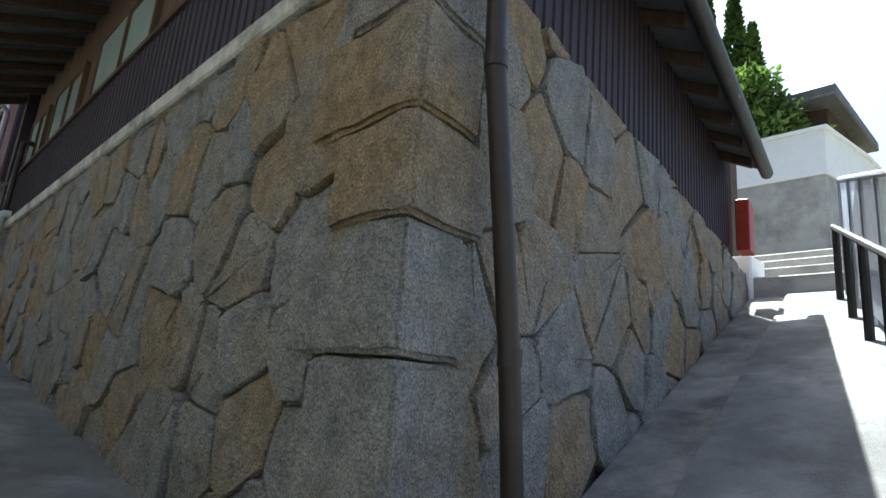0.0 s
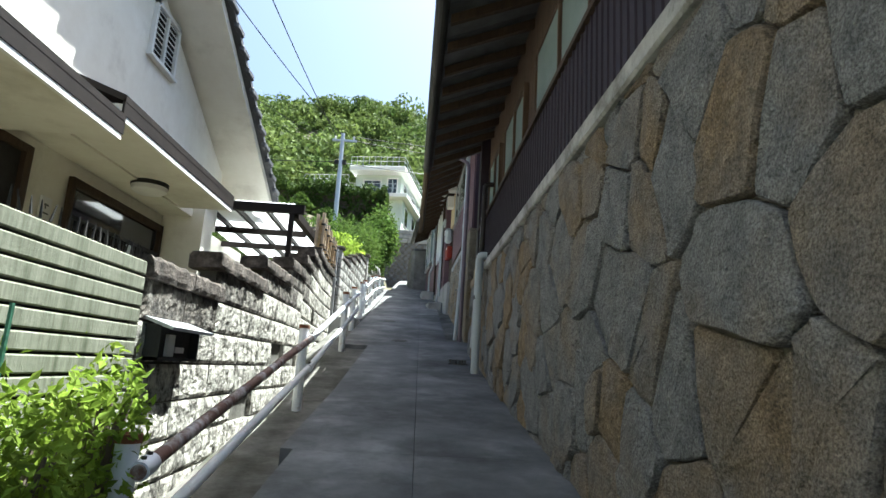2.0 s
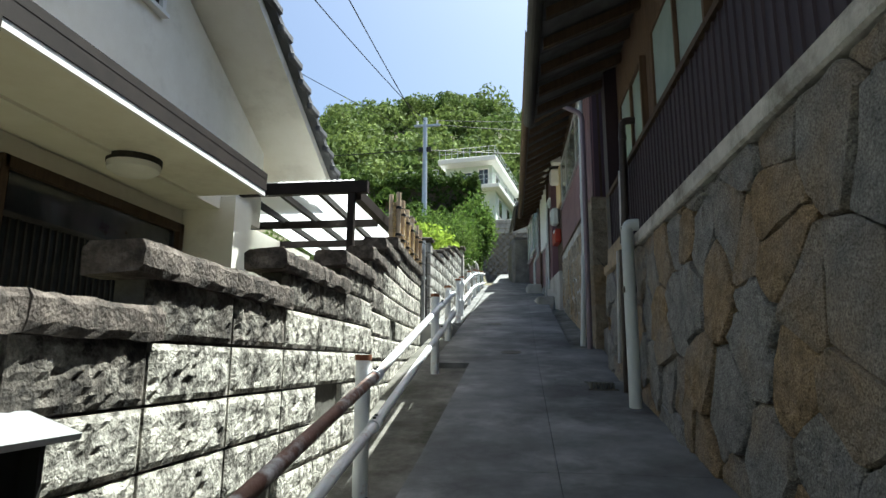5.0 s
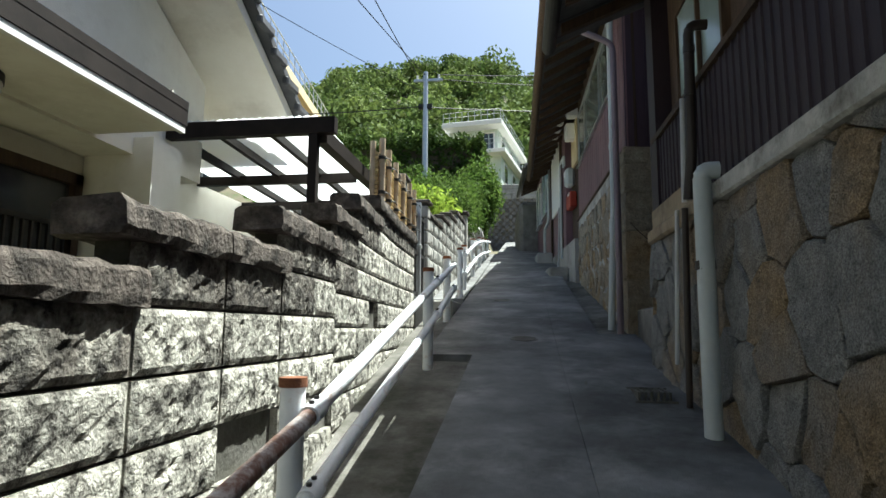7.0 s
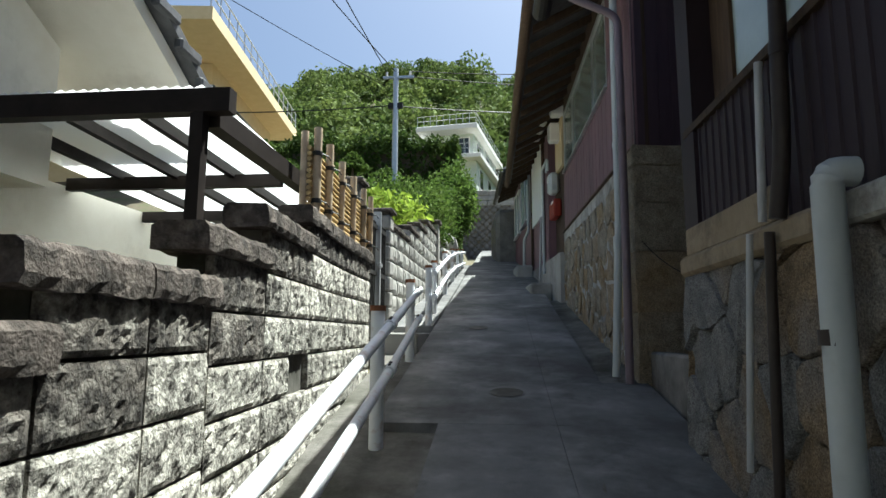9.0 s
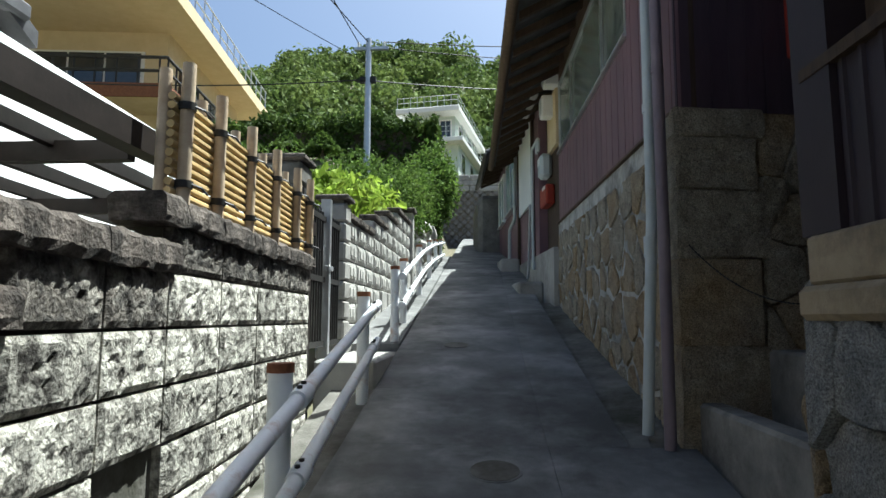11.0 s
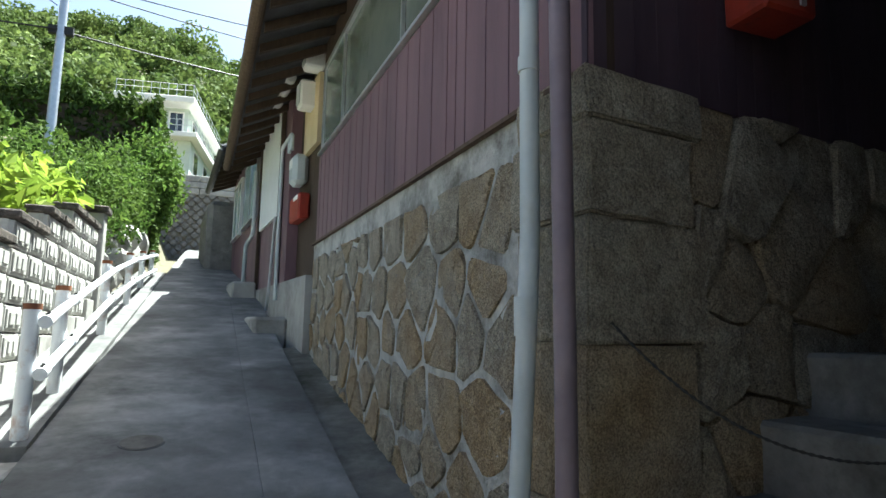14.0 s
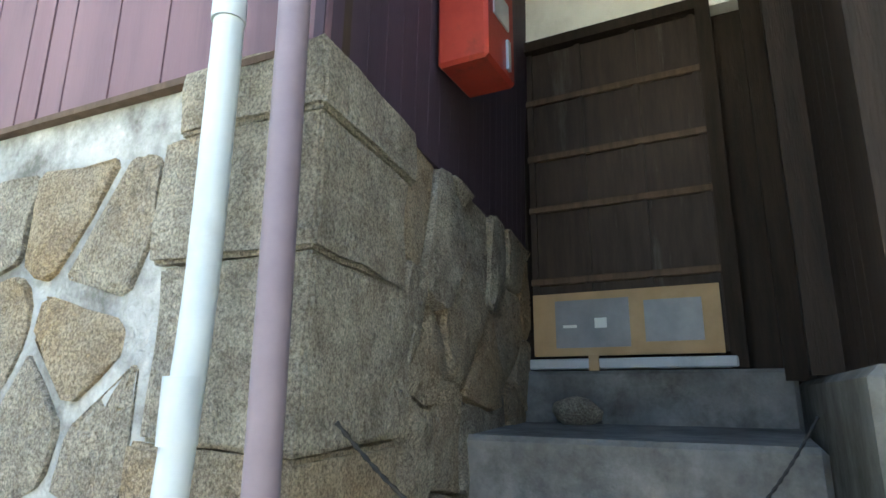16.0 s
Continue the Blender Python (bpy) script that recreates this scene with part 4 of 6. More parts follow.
for (a, b, top) in caps_:
    base_row = 3.985 if b < 9 else 4.53
    core = [(wall_x(a) - 0.045, a), (wall_x(b) - 0.045, b), (wall_x(b) - 0.15, b), (wall_x(a) - 0.15, a)]
    bm = bmesh.new()
    lo = [bm.verts.new((x, y, 2.2)) for x, y in core]
    hi = [bm.verts.new((x, y, top - 0.10)) for x, y in core]
    bm.faces.new(hi)
    for i in range(4):
        bm.faces.new((lo[i], lo[(i + 1) % 4], hi[(i + 1) % 4], hi[i]))
    part("wall_core", bm, KERB, blockwall)
    n = round((b - a) / 0.5)
    for i in range(n):
        y0, y1 = a + (b - a) * i / n, a + (b - a) * (i + 1) / n
        yc = (y0 + y1) / 2
        r = r0 = math.ceil((top - 0.10 - base_row) / BH - 0.15)
        while True:
            z1 = base_row + r * BH if r < r0 else top - 0.10
            z0 = base_row + (r - 1) * BH
            if z1 < zg(yc) - ledge_drop(yc) - 0.1:
                break
            key = any(abs(yc - hy) < 0.14 and abs((z0 + z1) / 2 - hz) < 0.1 for hy, hz in holes)
            if not key and z1 - z0 > 0.02:
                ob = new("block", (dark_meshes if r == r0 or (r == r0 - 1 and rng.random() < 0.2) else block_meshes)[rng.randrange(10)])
                ob.parent = blockwall
                ang = math.atan2(-(wall_x(y1) - wall_x(y0)), y1 - y0)
                flip = 0 if rng.random() < 0.5 else math.pi
                ob.matrix_basis = Matrix.Translation((wall_x(yc) - 0.012, yc, (z0 + z1) / 2)) @ Matrix.Rotation(ang, 4, "Z") @ Matrix.Rotation(flip, 4, "X") @ Matrix.Diagonal((1, (y1 - y0) / BL, (z1 - z0) / BH, 1))
            r -= 1
    a2, b2 = a - (0.12 if a > 5 else 0), b + (0.03 if b < 12 else 0)
    for i in range(n):
        y0, y1 = a2 + (b2 - a2) * i / n + 0.003, a2 + (b2 - a2) * (i + 1) / n - 0.003
        bm = bmesh.new()
        lo_, hi_ = [], []
        for xo, zo in ((0.018, -0.105), (0.026, -0.08), (0.024, -0.02), (0.008, 0.0), (-0.17, 0.0), (-0.19, -0.02), (-0.19, -0.105)):
            for lst, y in ((lo_, y0), (hi_, y1)):
                lst.append(bm.verts.new((wall_x(y) + xo, y, top + zo)))
        for q in range(7):
            bm.faces.new((lo_[q], lo_[(q + 1) % 7], hi_[(q + 1) % 7], hi_[q]))
        bm.faces.new(lo_)
        bm.faces.new(hi_[::-1])
        bmesh.ops.subdivide_edges(bm, edges=[e for e in bm.edges if abs(e.verts[0].co.y - e.verts[1].co.y) > 0.2], cuts=11)
        for v in bm.verts:
            v.co += noise.noise_vector(v.co * 14.0) * 0.012 + noise.noise_vector(v.co * 45.0) * 0.006
        part("cap_stone", bm, CAP, blockwall)
# post box set into the wall
pb = thing("letter_box", "steel letter box with sloping lid set in block wall", "letter box")
part("body", boxes((0.36, 4.72, 3.40, 0.50, 5.24, 3.415), (0.36, 4.72, 3.40, 0.50, 4.735, 3.57), (0.36, 5.225, 3.40, 0.50, 5.24, 3.57), (0.445, 4.735, 3.415, 0.452, 5.225, 3.565)), BLACK, pb)
bm = bmesh.new()
vv = [bm.verts.new(p) for p in ((0.40, 4.70, 3.60), (0.40, 5.27, 3.60), (0.56, 5.27, 3.545), (0.56, 4.70, 3.545), (0.40, 4.70, 3.615), (0.40, 5.27, 3.615), (0.565, 5.27, 3.56), (0.565, 4.70, 3.56))]
for q in ((0, 3, 2, 1), (4, 5, 6, 7), (0, 1, 5, 4), (1, 2, 6, 5), (2, 3, 7, 6), (3, 0, 4, 7)):
    bm.faces.new([vv[i] for i in q])
part("lid", bm, STEEL, pb, "bright sloping steel lid")
part("name_plate", boxes((0.452, 4.90, 3.42, 0.47, 4.98, 3.53), (0.452, 5.0, 3.44, 0.468, 5.12, 3.47)), WHITEPAINT, pb)

# ---- weathered slat fence ----
slatfence = thing("slat_fence", "weathered grey-green ribbed slat fence with spiked top", "fence")
z = 2.82
while z < 3.86:
    part("slat", boxes((0.40, 1.9, z, 0.435, 4.62, z + 0.064), bevel=0.006), SLAT, slatfence)
    z += 0.0745
part("backing", boxes((0.375, 1.92, 2.8, 0.395, 4.60, 3.86)), BLACK, slatfence)
for y in (1.95, 3.3, 4.57):
    part("post", boxes((0.33, y, 2.3, 0.372, y + 0.05, 3.87)), BLACK, slatfence)
y = 1.95
while y < 4.6:
    part("spike", tube([(0.417, y, 3.86), (0.417 + rng.uniform(-0.012, 0.012), y + rng.uniform(-0.02, 0.02), 3.925)], [0.006, 0.002], 5), BLACK, slatfence)
    y += 0.055

# ---- cream house ----
house = thing("cream_house", "cream plastered two-storey house with broad white gable eaves", "house")
GX = -1.0
GY0, GY1 = -4.0, 9.5
ridge_y, ridge_z, tip_y, tip_z = 3.6, 8.83, 10.15, 5.55
bm = bmesh.new()
prof = [(GY0, 5.02), (GY1, 5.02), (GY1, 5.80), (ridge_y, 8.75), (GY0, 5.2)]
lo = [bm.verts.new((GX, y, z)) for y, z in prof]
hi = [bm.verts.new((GX - 7, y, z)) for y, z in prof]
bm.faces.new(lo)
bm.faces.new(hi[::-1])
for i in range(5):
    bm.faces.new((lo[i], hi[i], hi[(i + 1) % 5], lo[(i + 1) % 5]))
part("gable_wall", bm, PLASTER, house)
part("lower_wall", boxes((-8, GY0, 2.2, -1.35, 8.74, 5.015)), PLASTER, house, "shaded cream wall under the porch")
part("wing_wall", boxes((-1.34, 8.70, 2.2, -0.86, 9.02, 5.13)), PLASTER, house, "sunlit white end wall of the porch")
part("rear_wing", boxes((-8, 9.03, 2.2, -1.42, 12.1, 5.20)), PLASTER, house)
for sgn in (1, -1):
    bm = bmesh.new()
    ty = tip_y if sgn > 0 else 2 * ridge_y - tip_y
    q = [(-0.48, ridge_y, ridge_z), (-0.48, ty, tip_z), (-8.4, ty, tip_z), (-8.4, ridge_y, ridge_z)]
    lo = [bm.verts.new(p) for p in q]
    hi = [bm.verts.new((p[0], p[1], p[2] + 0.10)) for p in q]
    bm.faces.new(lo)
    bm.faces.new(hi[::-1])
    for i in range(4):
        bm.faces.new((lo[i], lo[(i + 1) % 4], hi[(i + 1) % 4], hi[i]))
    rf = part("roof", bm, PLASTER, house, "broad cream soffit of the gable roof")
    bm = bmesh.new()
    lo = [bm.verts.new((p[0] + (0.07 if p[0] > -1 else 0), p[1] + (0.06 * sgn if i in (1, 2) else 0), p[2] + 0.105)) for i, p in enumerate(q)]
    hi = [bm.verts.new((v.co.x, v.co.y, v.co.z + 0.07)) for v in lo]
    bm.faces.new(lo)
    bm.faces.new(hi[::-1])
    for i in range(4):
        bm.faces.new((lo[i], lo[(i + 1) % 4], hi[(i + 1) % 4], hi[i]))
    part("roof_tiles", bm, TILE, rf, "dark slate-blue roof tiles")
    n = 26
    for i in range(n):
        s = (i + 0.5) / n
        y = ridge_y + (ty - ridge_y) * s
        zt = ridge_z + (tip_z - ridge_z) * s
        part("verge_tile", boxes((-0.44, y - 0.12, zt + 0.12, -0.385, y + 0.12, zt + 0.19), bevel=0.012), TILE, rf)
# louvred vent window
vent = part("vent_window", boxes((GX - 0.01, 7.08, 6.22, GX + 0.04, 7.12, 6.78), (GX - 0.01, 7.60, 6.22, GX + 0.04, 7.64, 6.78), (GX - 0.01, 7.34, 6.22, GX + 0.035, 7.38, 6.78), (GX - 0.01, 7.08, 6.74, GX + 0.04, 7.64, 6.78), (GX - 0.01, 7.06, 6.19, GX + 0.06, 7.66, 6.22)), WHITEPAINT, house)
part("shadow_box", boxes((GX - 0.02, 7.12, 6.22, GX + 0.004, 7.60, 6.74)), BLACK, vent)
for i in range(9):
    for y0 in (7.125, 7.385):
        bm = boxes((-0.002, y0, -0.003, 0.04, y0 + 0.21, 0.003))
        bmesh.ops.transform(bm, matrix=Matrix.Translation((GX + 0.004, 0, 6.26 + i * 0.057)) @ Matrix.Rotation(radians(40), 4, "Y"), verts=bm.verts[:])
        part("louvre", bm, WHITEPAINT, vent)
# porch roofs
for (a, b, z0, xo) in ((-1.5, 5.84, 4.90, 0.0), (5.86, 8.36, 5.04, 0.12)):
    pr = part("porch_roof", boxes((-1.36, a, z0, -0.5 + 0.02, b, z0 + 0.12)), PLASTER, house, "cream porch soffit")
    part("fascia", boxes((-0.478, a - 0.0, z0 - 0.012, -0.450, b + 0.02, z0 + 0.03)), WHITEPAINT, pr)
    bm = bmesh.new()
    q = [(-0.442, a - 0.03, z0 + 0.125), (-0.442, b + 0.03, z0 + 0.125), (-1.0, b + 0.03, z0 + 0.34), (-1.0, a - 0.03, z0 + 0.34)]
    lo = [bm.verts.new(p) for p in q]
    hi = [bm.verts.new((p[0], p[1], p[2] + 0.05)) for p in q]
    bm.faces.new(lo[::-1])
    bm.faces.new(hi)
    for i in range(4):
        bm.faces.new((lo[i], lo[(i + 1) % 4], hi[(i + 1) % 4], hi[i]))
    part("roof_sheet", bm, ROOFDARK, pr, "dark brown metal porch roof")
    part("drip_edge", boxes((-0.462, a - 0.03, z0 + 0.032, -0.444, b + 0.03, z0 + 0.15)), ROOFDARK, pr)
    part("porch_end", boxes((-0.99, b - 0.02, z0 + 0.125, -0.52, b + 0.0, z0 + 0.24)), PLASTER, pr)
lamp = thing("porch_lamp", "round white ceiling lamp with dark rim under porch", "lamp")
vs, fs = tube([(-0.95, 7.45, 5.055), (-0.95, 7.45, 5.0)], 0.17, 24)
part("rim", (vs, fs), BLACK, lamp)
smooth(part("shade", tube([(-0.95, 7.45, 4.999), (-0.95, 7.45, 4.96), (-0.95, 7.45, 4.935), (-0.95, 7.45, 4.925)], [0.165, 0.16, 0.12, 0.04], 24), WHITEPAINT, lamp, "white glass shade"))
# dark windows with grille
wnd = part("barred_window", boxes((-1.37, 6.84, 4.02, -1.33, 8.62, 4.86)), BLACK, house, "dark window behind black bars")
part("pane", boxes((-1.329, 6.90, 4.07, -1.325, 8.56, 4.80)), PANE, wnd)
y = 6.90
while y < 8.58:
    part("bar", boxes((-1.30, y, 4.04, -1.285, y + 0.014, 4.52)), BLACK, wnd)
    y += 0.06
part("rail", boxes((-1.305, 6.84, 4.52, -1.28, 8.62, 4.55), (-1.305, 6.84, 4.02, -1.28, 8.62, 4.05)), BLACK, wnd)
part("frame", boxes((-1.325, 6.82, 4.80, -1.28, 8.64, 4.87), (-1.325, 6.80, 4.0, -1.28, 6.85, 4.87), (-1.325, 8.58, 4.0, -1.28, 8.64, 4.87)), DARKWOOD, wnd)
tag_ = part("hanging_tag", boxes((-1.279, 7.85, 4.28, -1.272, 7.95, 4.50)), PALEPIPE, wnd)
dr = part("entrance_door", boxes((-1.37, 4.5, 2.6, -1.33, 6.22, 4.88)), BLACK, house, "dark front door in shade")
part("frame", boxes((-1.33, 6.18, 2.6, -1.29, 6.26, 4.92), (-1.33, 4.46, 4.86, -1.29, 6.18, 4.92)), DARKWOOD, dr)
np_ = part("name_plate", boxes((-1.349, 6.52, 4.36, -1.335, 6.66, 4.62)), WHITEPAINT, house, "white name plate with dark marks")
for i, (dy, dz, w, h) in enumerate(((0.04, 0.19, 0.06, 0.012), (0.055, 0.16, 0.012, 0.045), (0.03, 0.12, 0.08, 0.012), (0.045, 0.06, 0.05, 0.012), (0.06, 0.03, 0.012, 0.05))):
    part("mark", boxes((-1.334, 6.52 + dy, 4.36 + dz, -1.332, 6.52 + dy + w, 4.36 + dz + h)), BLACK, np_)

# ---- carport ----
carport = thing("carport", "brown metal carport with translucent corrugated roof", "carport")
CZ = 5.34
part("beam", boxes((-1.02, 9.03, CZ - 0.11, 0.22, 9.10, CZ)), ROOFDARK, carport)
part("beam", boxes((0.065, 9.105, CZ - 0.16, 0.145, 12.4, CZ - 0.06)), ROOFDARK, carport)
part("beam", boxes((-1.41, 10.15, CZ - 0.17, 0.04, 10.20, CZ - 0.09)), ROOFDARK, carport)
part("beam", boxes((-1.41, 11.0, CZ - 0.22, 0.04, 11.05, CZ - 0.14)), ROOFDARK, carport)
part("beam", boxes((-1.9, 12.32, CZ - 0.32, 0.04, 12.4, CZ - 0.2)), ROOFDARK, carport)
part("post", boxes((0.04, 9.03, 3.5, 0.10, 9.09, CZ - 0.115)), ROOFDARK, carport)
part("post", boxes((0.03, 12.30, 3.5, 0.12, 12.38, CZ - 0.165)), ROOFDARK, carport)
for x in (-0.30, -0.68, -1.05):
    bm = bmesh.new()
    vv = [bm.verts.new(p) for p in ((x, 9.19, CZ - 0.08), (x + 0.04, 9.19, CZ - 0.08), (x + 0.04, 12.4, CZ - 0.18), (x, 12.4, CZ - 0.18), (x, 9.19, CZ - 0.02), (x + 0.04, 9.19, CZ - 0.02), (x + 0.04, 12.4, CZ - 0.12), (x, 12.4, CZ - 0.12))]
    for q in ((0, 3, 2, 1), (4, 5, 6, 7), (0, 1, 5, 4), (1, 2, 6, 5), (2, 3, 7, 6), (3, 0, 4, 7)):
        bm.faces.new([vv[i] for i in q])
    part("rafter", bm, ROOFDARK, carport)
vs, fs = [], []
n = 80
for i in range(n + 1):
    x = -1.41 + 1.51 * i / n
    h = 0.008 * math.sin(i * math.pi / 1.5)
    vs += [(x, 9.04, CZ + 0.012 + h), (x, 12.45, CZ - 0.10 + h)]
for i in range(n):
    fs.append((2 * i, 2 * i + 2, 2 * i + 3, 2 * i + 1))
pn = part("roof_panel", (vs, fs), panel, carport, "white translucent corrugated sheet")

# ---- bamboo fence on the wall ----
bam = thing("bamboo_fence", "bamboo pole fence tied with black cord on the wall", "fence")
F0, F1 = 10.07, 12.08
for i in range(11):
    z = 5.03 + i * 0.036
    x0, x1 = wall_x(F0) - 0.05, wall_x(F1) - 0.05
    smooth(part("pole", tube([(x0, F0, z), ((x0 + x1) / 2, (F0 + F1) / 2, z + rng.uniform(-0.003, 0.003)), (x1, F1, z)], 0.0155, 8), BAMBOO, bam))
for y in (10.12, 10.46, 10.88, 11.30, 11.72, 12.04):
    x = wall_x(y)
    for d, h in ((0.0, 5.53), (-0.05, 5.50)):
        smooth(part("post", tube([(x + 0.0 - 0.01 + (0.0 if d == 0 else -0.075), y + d * 0.6, 4.96), (x - 0.01 + (0.0 if d == 0 else -0.075), y + d * 0.6, h)], 0.026 if d == 0 else 0.024, 10), BAMBOOPOST, bam))
    for z in (5.06, 5.36):
        smooth(part("cord", tube([(x - 0.01, y, z - 0.014), (x - 0.01, y, z + 0.014)], 0.034, 10), BLACK, bam))
        part("cord_end", tube([(x + 0.02, y, z), (x + 0.05, y + 0.02, z - 0.01), (x + 0.06, y + 0.05, z - 0.03)], 0.005, 5), BLACK, bam)

# ---- handrails ----
def handrail(posts, rail_heights, ext0, ext1, label, rusty=False):
    """Posts and two sloping rails with clamps. posts: (x, y, base z, height)."""
    t = thing("handrail", label, "handrail", "alley handrails")
    for x, y, z, h in posts:
        p = smooth(part("post", tube([(x, y, z - 0.15), (x, y, z + h)], 0.042, 14), RAILPAINT, t))
        smooth(part("rusty_cap", tube([(x, y, z + h - 0.02), (x, y, z + h + 0.012)], 0.047, 14), RUST, p, "rusty post cap"))
    for rh in rail_heights:
        pts = [Vector((x + 0.075, y, z + h - rh)) for x, y, z, h in posts]
        d0 = (pts[0] - pts[1]).normalized()
        d1 = (pts[-1] - pts[-2]).normalized()
        pts = [pts[0] + d0 * ext0] + pts + [pts[-1] + d1 * ext1]
        if rusty:
            smooth(part("rail", tube(pts[:2] + [pts[2]], 0.028, 12), RUSTRAIL if rh < 0.2 else RAILPAINT, t, "rusty brown lower rail"))
            smooth(part("rail", tube(pts[2:], 0.028, 12), RAILPAINT, t))
        else:
            smooth(part("rail", tube(pts, 0.028, 12), RAILPAINT, t))
        for a in pts[1:-1]:
            e = (pts[-1] - pts[0]).normalized()
            c = smooth(part("clamp", tube([a - e * 0.05, a + e * 0.05], 0.036, 12), RAILPAINT, t))
            part("bolt", tube([a + e * 0.025, a + e * 0.025 + Vector((0.0, 0, 0.045))], 0.010, 6), BLACK, c)
            part("bolt", tube([a - e * 0.025, a - e * 0.025 + Vector((0.0, 0, 0.045))], 0.010, 6), BLACK, c)
            part("bracket", tube([a, a + Vector((-0.075, 0, 0))], 0.016, 8), RAILPAINT, c)
    return t


def post_at(x, y, top):
    b = zg(y) - ledge_drop(y)
    return (x, y, b, top - b)


handrail([post_at(0.70, 4.1, 3.13), post_at(0.70, 7.26, 3.75), post_at(0.70, 10.05, 4.40), post_at(0.585, 12.05, 4.735)], (0.10, 0.36), 0.06, 0.22, "white painted steel handrail with rust beside alley", True)
handrail([post_at(0.55, 13.75, 5.06), post_at(0.52, 14.6, 5.22), post_at(0.48, 16.6, 5.62), post_at(0.45, 18.6, 5.95), post_at(0.42, 20.4, 6.2), post_at(0.40, 22.2, 6.45)], (0.08, 0.36), 0.03, 0.1, "white painted steel handrail up the alley")

# ---- gate and pressed-block wall ----
gate = thing("iron_gate", "black iron bar gate in concrete posts", "gate")
part("gate_post", boxes((0.05, 12.12, 4.2, 0.13, 12.16, 5.5)), BLACK, gate)
part("gate_post", boxes((0.05, 12.86, 4.2, 0.13, 12.92, 5.56)), STEEL, gate, "pale galvanised post")
for (a, b) in ((12.16, 12.86), (12.92, 13.36)):
    for z in (4.34, 4.86, 5.36):
        part("rail", boxes((0.07, a, z, 0.10, b, z + 0.045)), BLACK, gate)
    y = a + 0.05
    while y < b - 0.02:
        part("bar", boxes((0.078, y, 4.34, 0.094, y + 0.014, 5.44)), BLACK, gate)
        y += 0.072
part("kick_panel", boxes((0.066, 12.93, 4.38, 0.074, 13.35, 5.36)), BLACK, gate)
part("latch", boxes((0.10, 12.83, 4.96, 0.14, 12.97, 5.0), bevel=0.005), STEEL, gate)


def block_pillar(name, x0, y0, x1, y1, z0, z1, label, mat=CONCRETE):
    t = thing(name, label, "gate pillar")
    z = z0
    while z < z1 - 0.05:
        h = min(0.18, z1 - z)
        part("block", boxes((x0, y0, z, x1, y1, z + h - 0.012), bevel=0.018), mat, t)
        z += 0.18
    part("core", boxes((x0 + 0.03, y0 + 0.03, z0, x1 - 0.03, y1 - 0.03, z1)), KERB, t)
    part("cap", boxes((x0 - 0.03, y0 - 0.03, z1 + 0.002, x1 + 0.03, y1 + 0.03, z1 + 0.05), bevel=0.012), CAP, t)
    return t


block_pillar("gate_pillar", -0.38, 12.55, -0.03, 12.85, 4.2, 5.82, "dark stacked block gate pillar with weathered cap", KERB)
block_pillar("gate_pillar", -0.12, 13.38, 0.14, 13.62, 4.2, 5.66, "grey stacked block gate pillar beside gate")
wall2 = thing("wall_garden", "grey pressed-pattern concrete block garden wall", "wall", kind="structure")
pb_me = []
for k in range(2):
    bm = boxes((-0.05, -0.195, -0.095, 0.0, 0.195, 0.095), bevel=0.008)
    box(bm, 0.0, -0.17, -0.072, 0.012, 0.17, 0.072, bevel=0.006)
    box(bm, 0.012, -0.13 + 0.03 * k, -0.045, 0.022, -0.01, 0.045, bevel=0.004)
    box(bm, 0.012, 0.02, -0.045, 0.022, 0.13 - 0.03 * k, 0.045, bevel=0.004)
    me = bpy.data.meshes.new("pressed_block")
    bmesh.ops.recalc_face_normals(bm, faces=bm.faces)
    bm.to_mesh(me)
    bm.free()
    me.materials.append(BLOCK2)
    pb_me.append(me)
Y0, Y1 = 13.64, 17.6
xg = lambda y: 0.10 + 0.028 * (y - 13.6)
step_ = 0
y = Y0
while y < Y1 - 0.05:
    top = 5.52 + 0.19 * math.floor((y - Y0) / 0.9)
    z = top - 0.2
    while z > zg(y) + 0.12:
        ob = new("block", pb_me[rng.randrange(2)])
        ob.parent = wall2
        ob.matrix_basis = Matrix.Translation((xg(y), y + 0.2, z + 0.1))
        z -= 0.2
    part("wall_core", boxes((xg(y) - 0.15, y, zg(y) - 0.4, xg(y) - 0.04, y + 0.4, top)), BLOCK2, wall2)
    part("plinth", boxes((xg(y) - 0.15, y, zg(y) - 0.4, xg(y) + 0.03, y + 0.398, z + 0.19), bevel=0.008), CONCRETE, wall2)
    part("cap_stone", boxes((xg(y) - 0.18, y - 0.02, top + 0.002, xg(y) + 0.04, y + 0.395, top + 0.07), bevel=0.012), CAP, wall2)
    y += 0.4
tp = thing("wall_post", "square grey concrete post with cap at wall end", "post")
part("shaft", boxes((0.04, 17.65, 4.6, 0.26, 17.87, 6.30), bevel=0.012), CONCRETE, tp)
part("cap", boxes((0.0, 17.61, 6.302, 0.30, 17.91, 6.38), bevel=0.015), CAP, tp)
# landing in front of the gate
part("landing", boxes((0.16, 12.36, 3.7, 0.615, 13.62, 4.26), bevel=0.015), CONCRETE, path)
slab(ledge, "ledge_slab", ((0.16, 13.63, zg(13.63) + 0.02), (0.615, 13.63, zg(13.63) + 0.02), (0.615, 23, zg(23) + 0.02), (0.1, 23, zg(23) + 0.02)), 0.5, PATHMAT, 10)

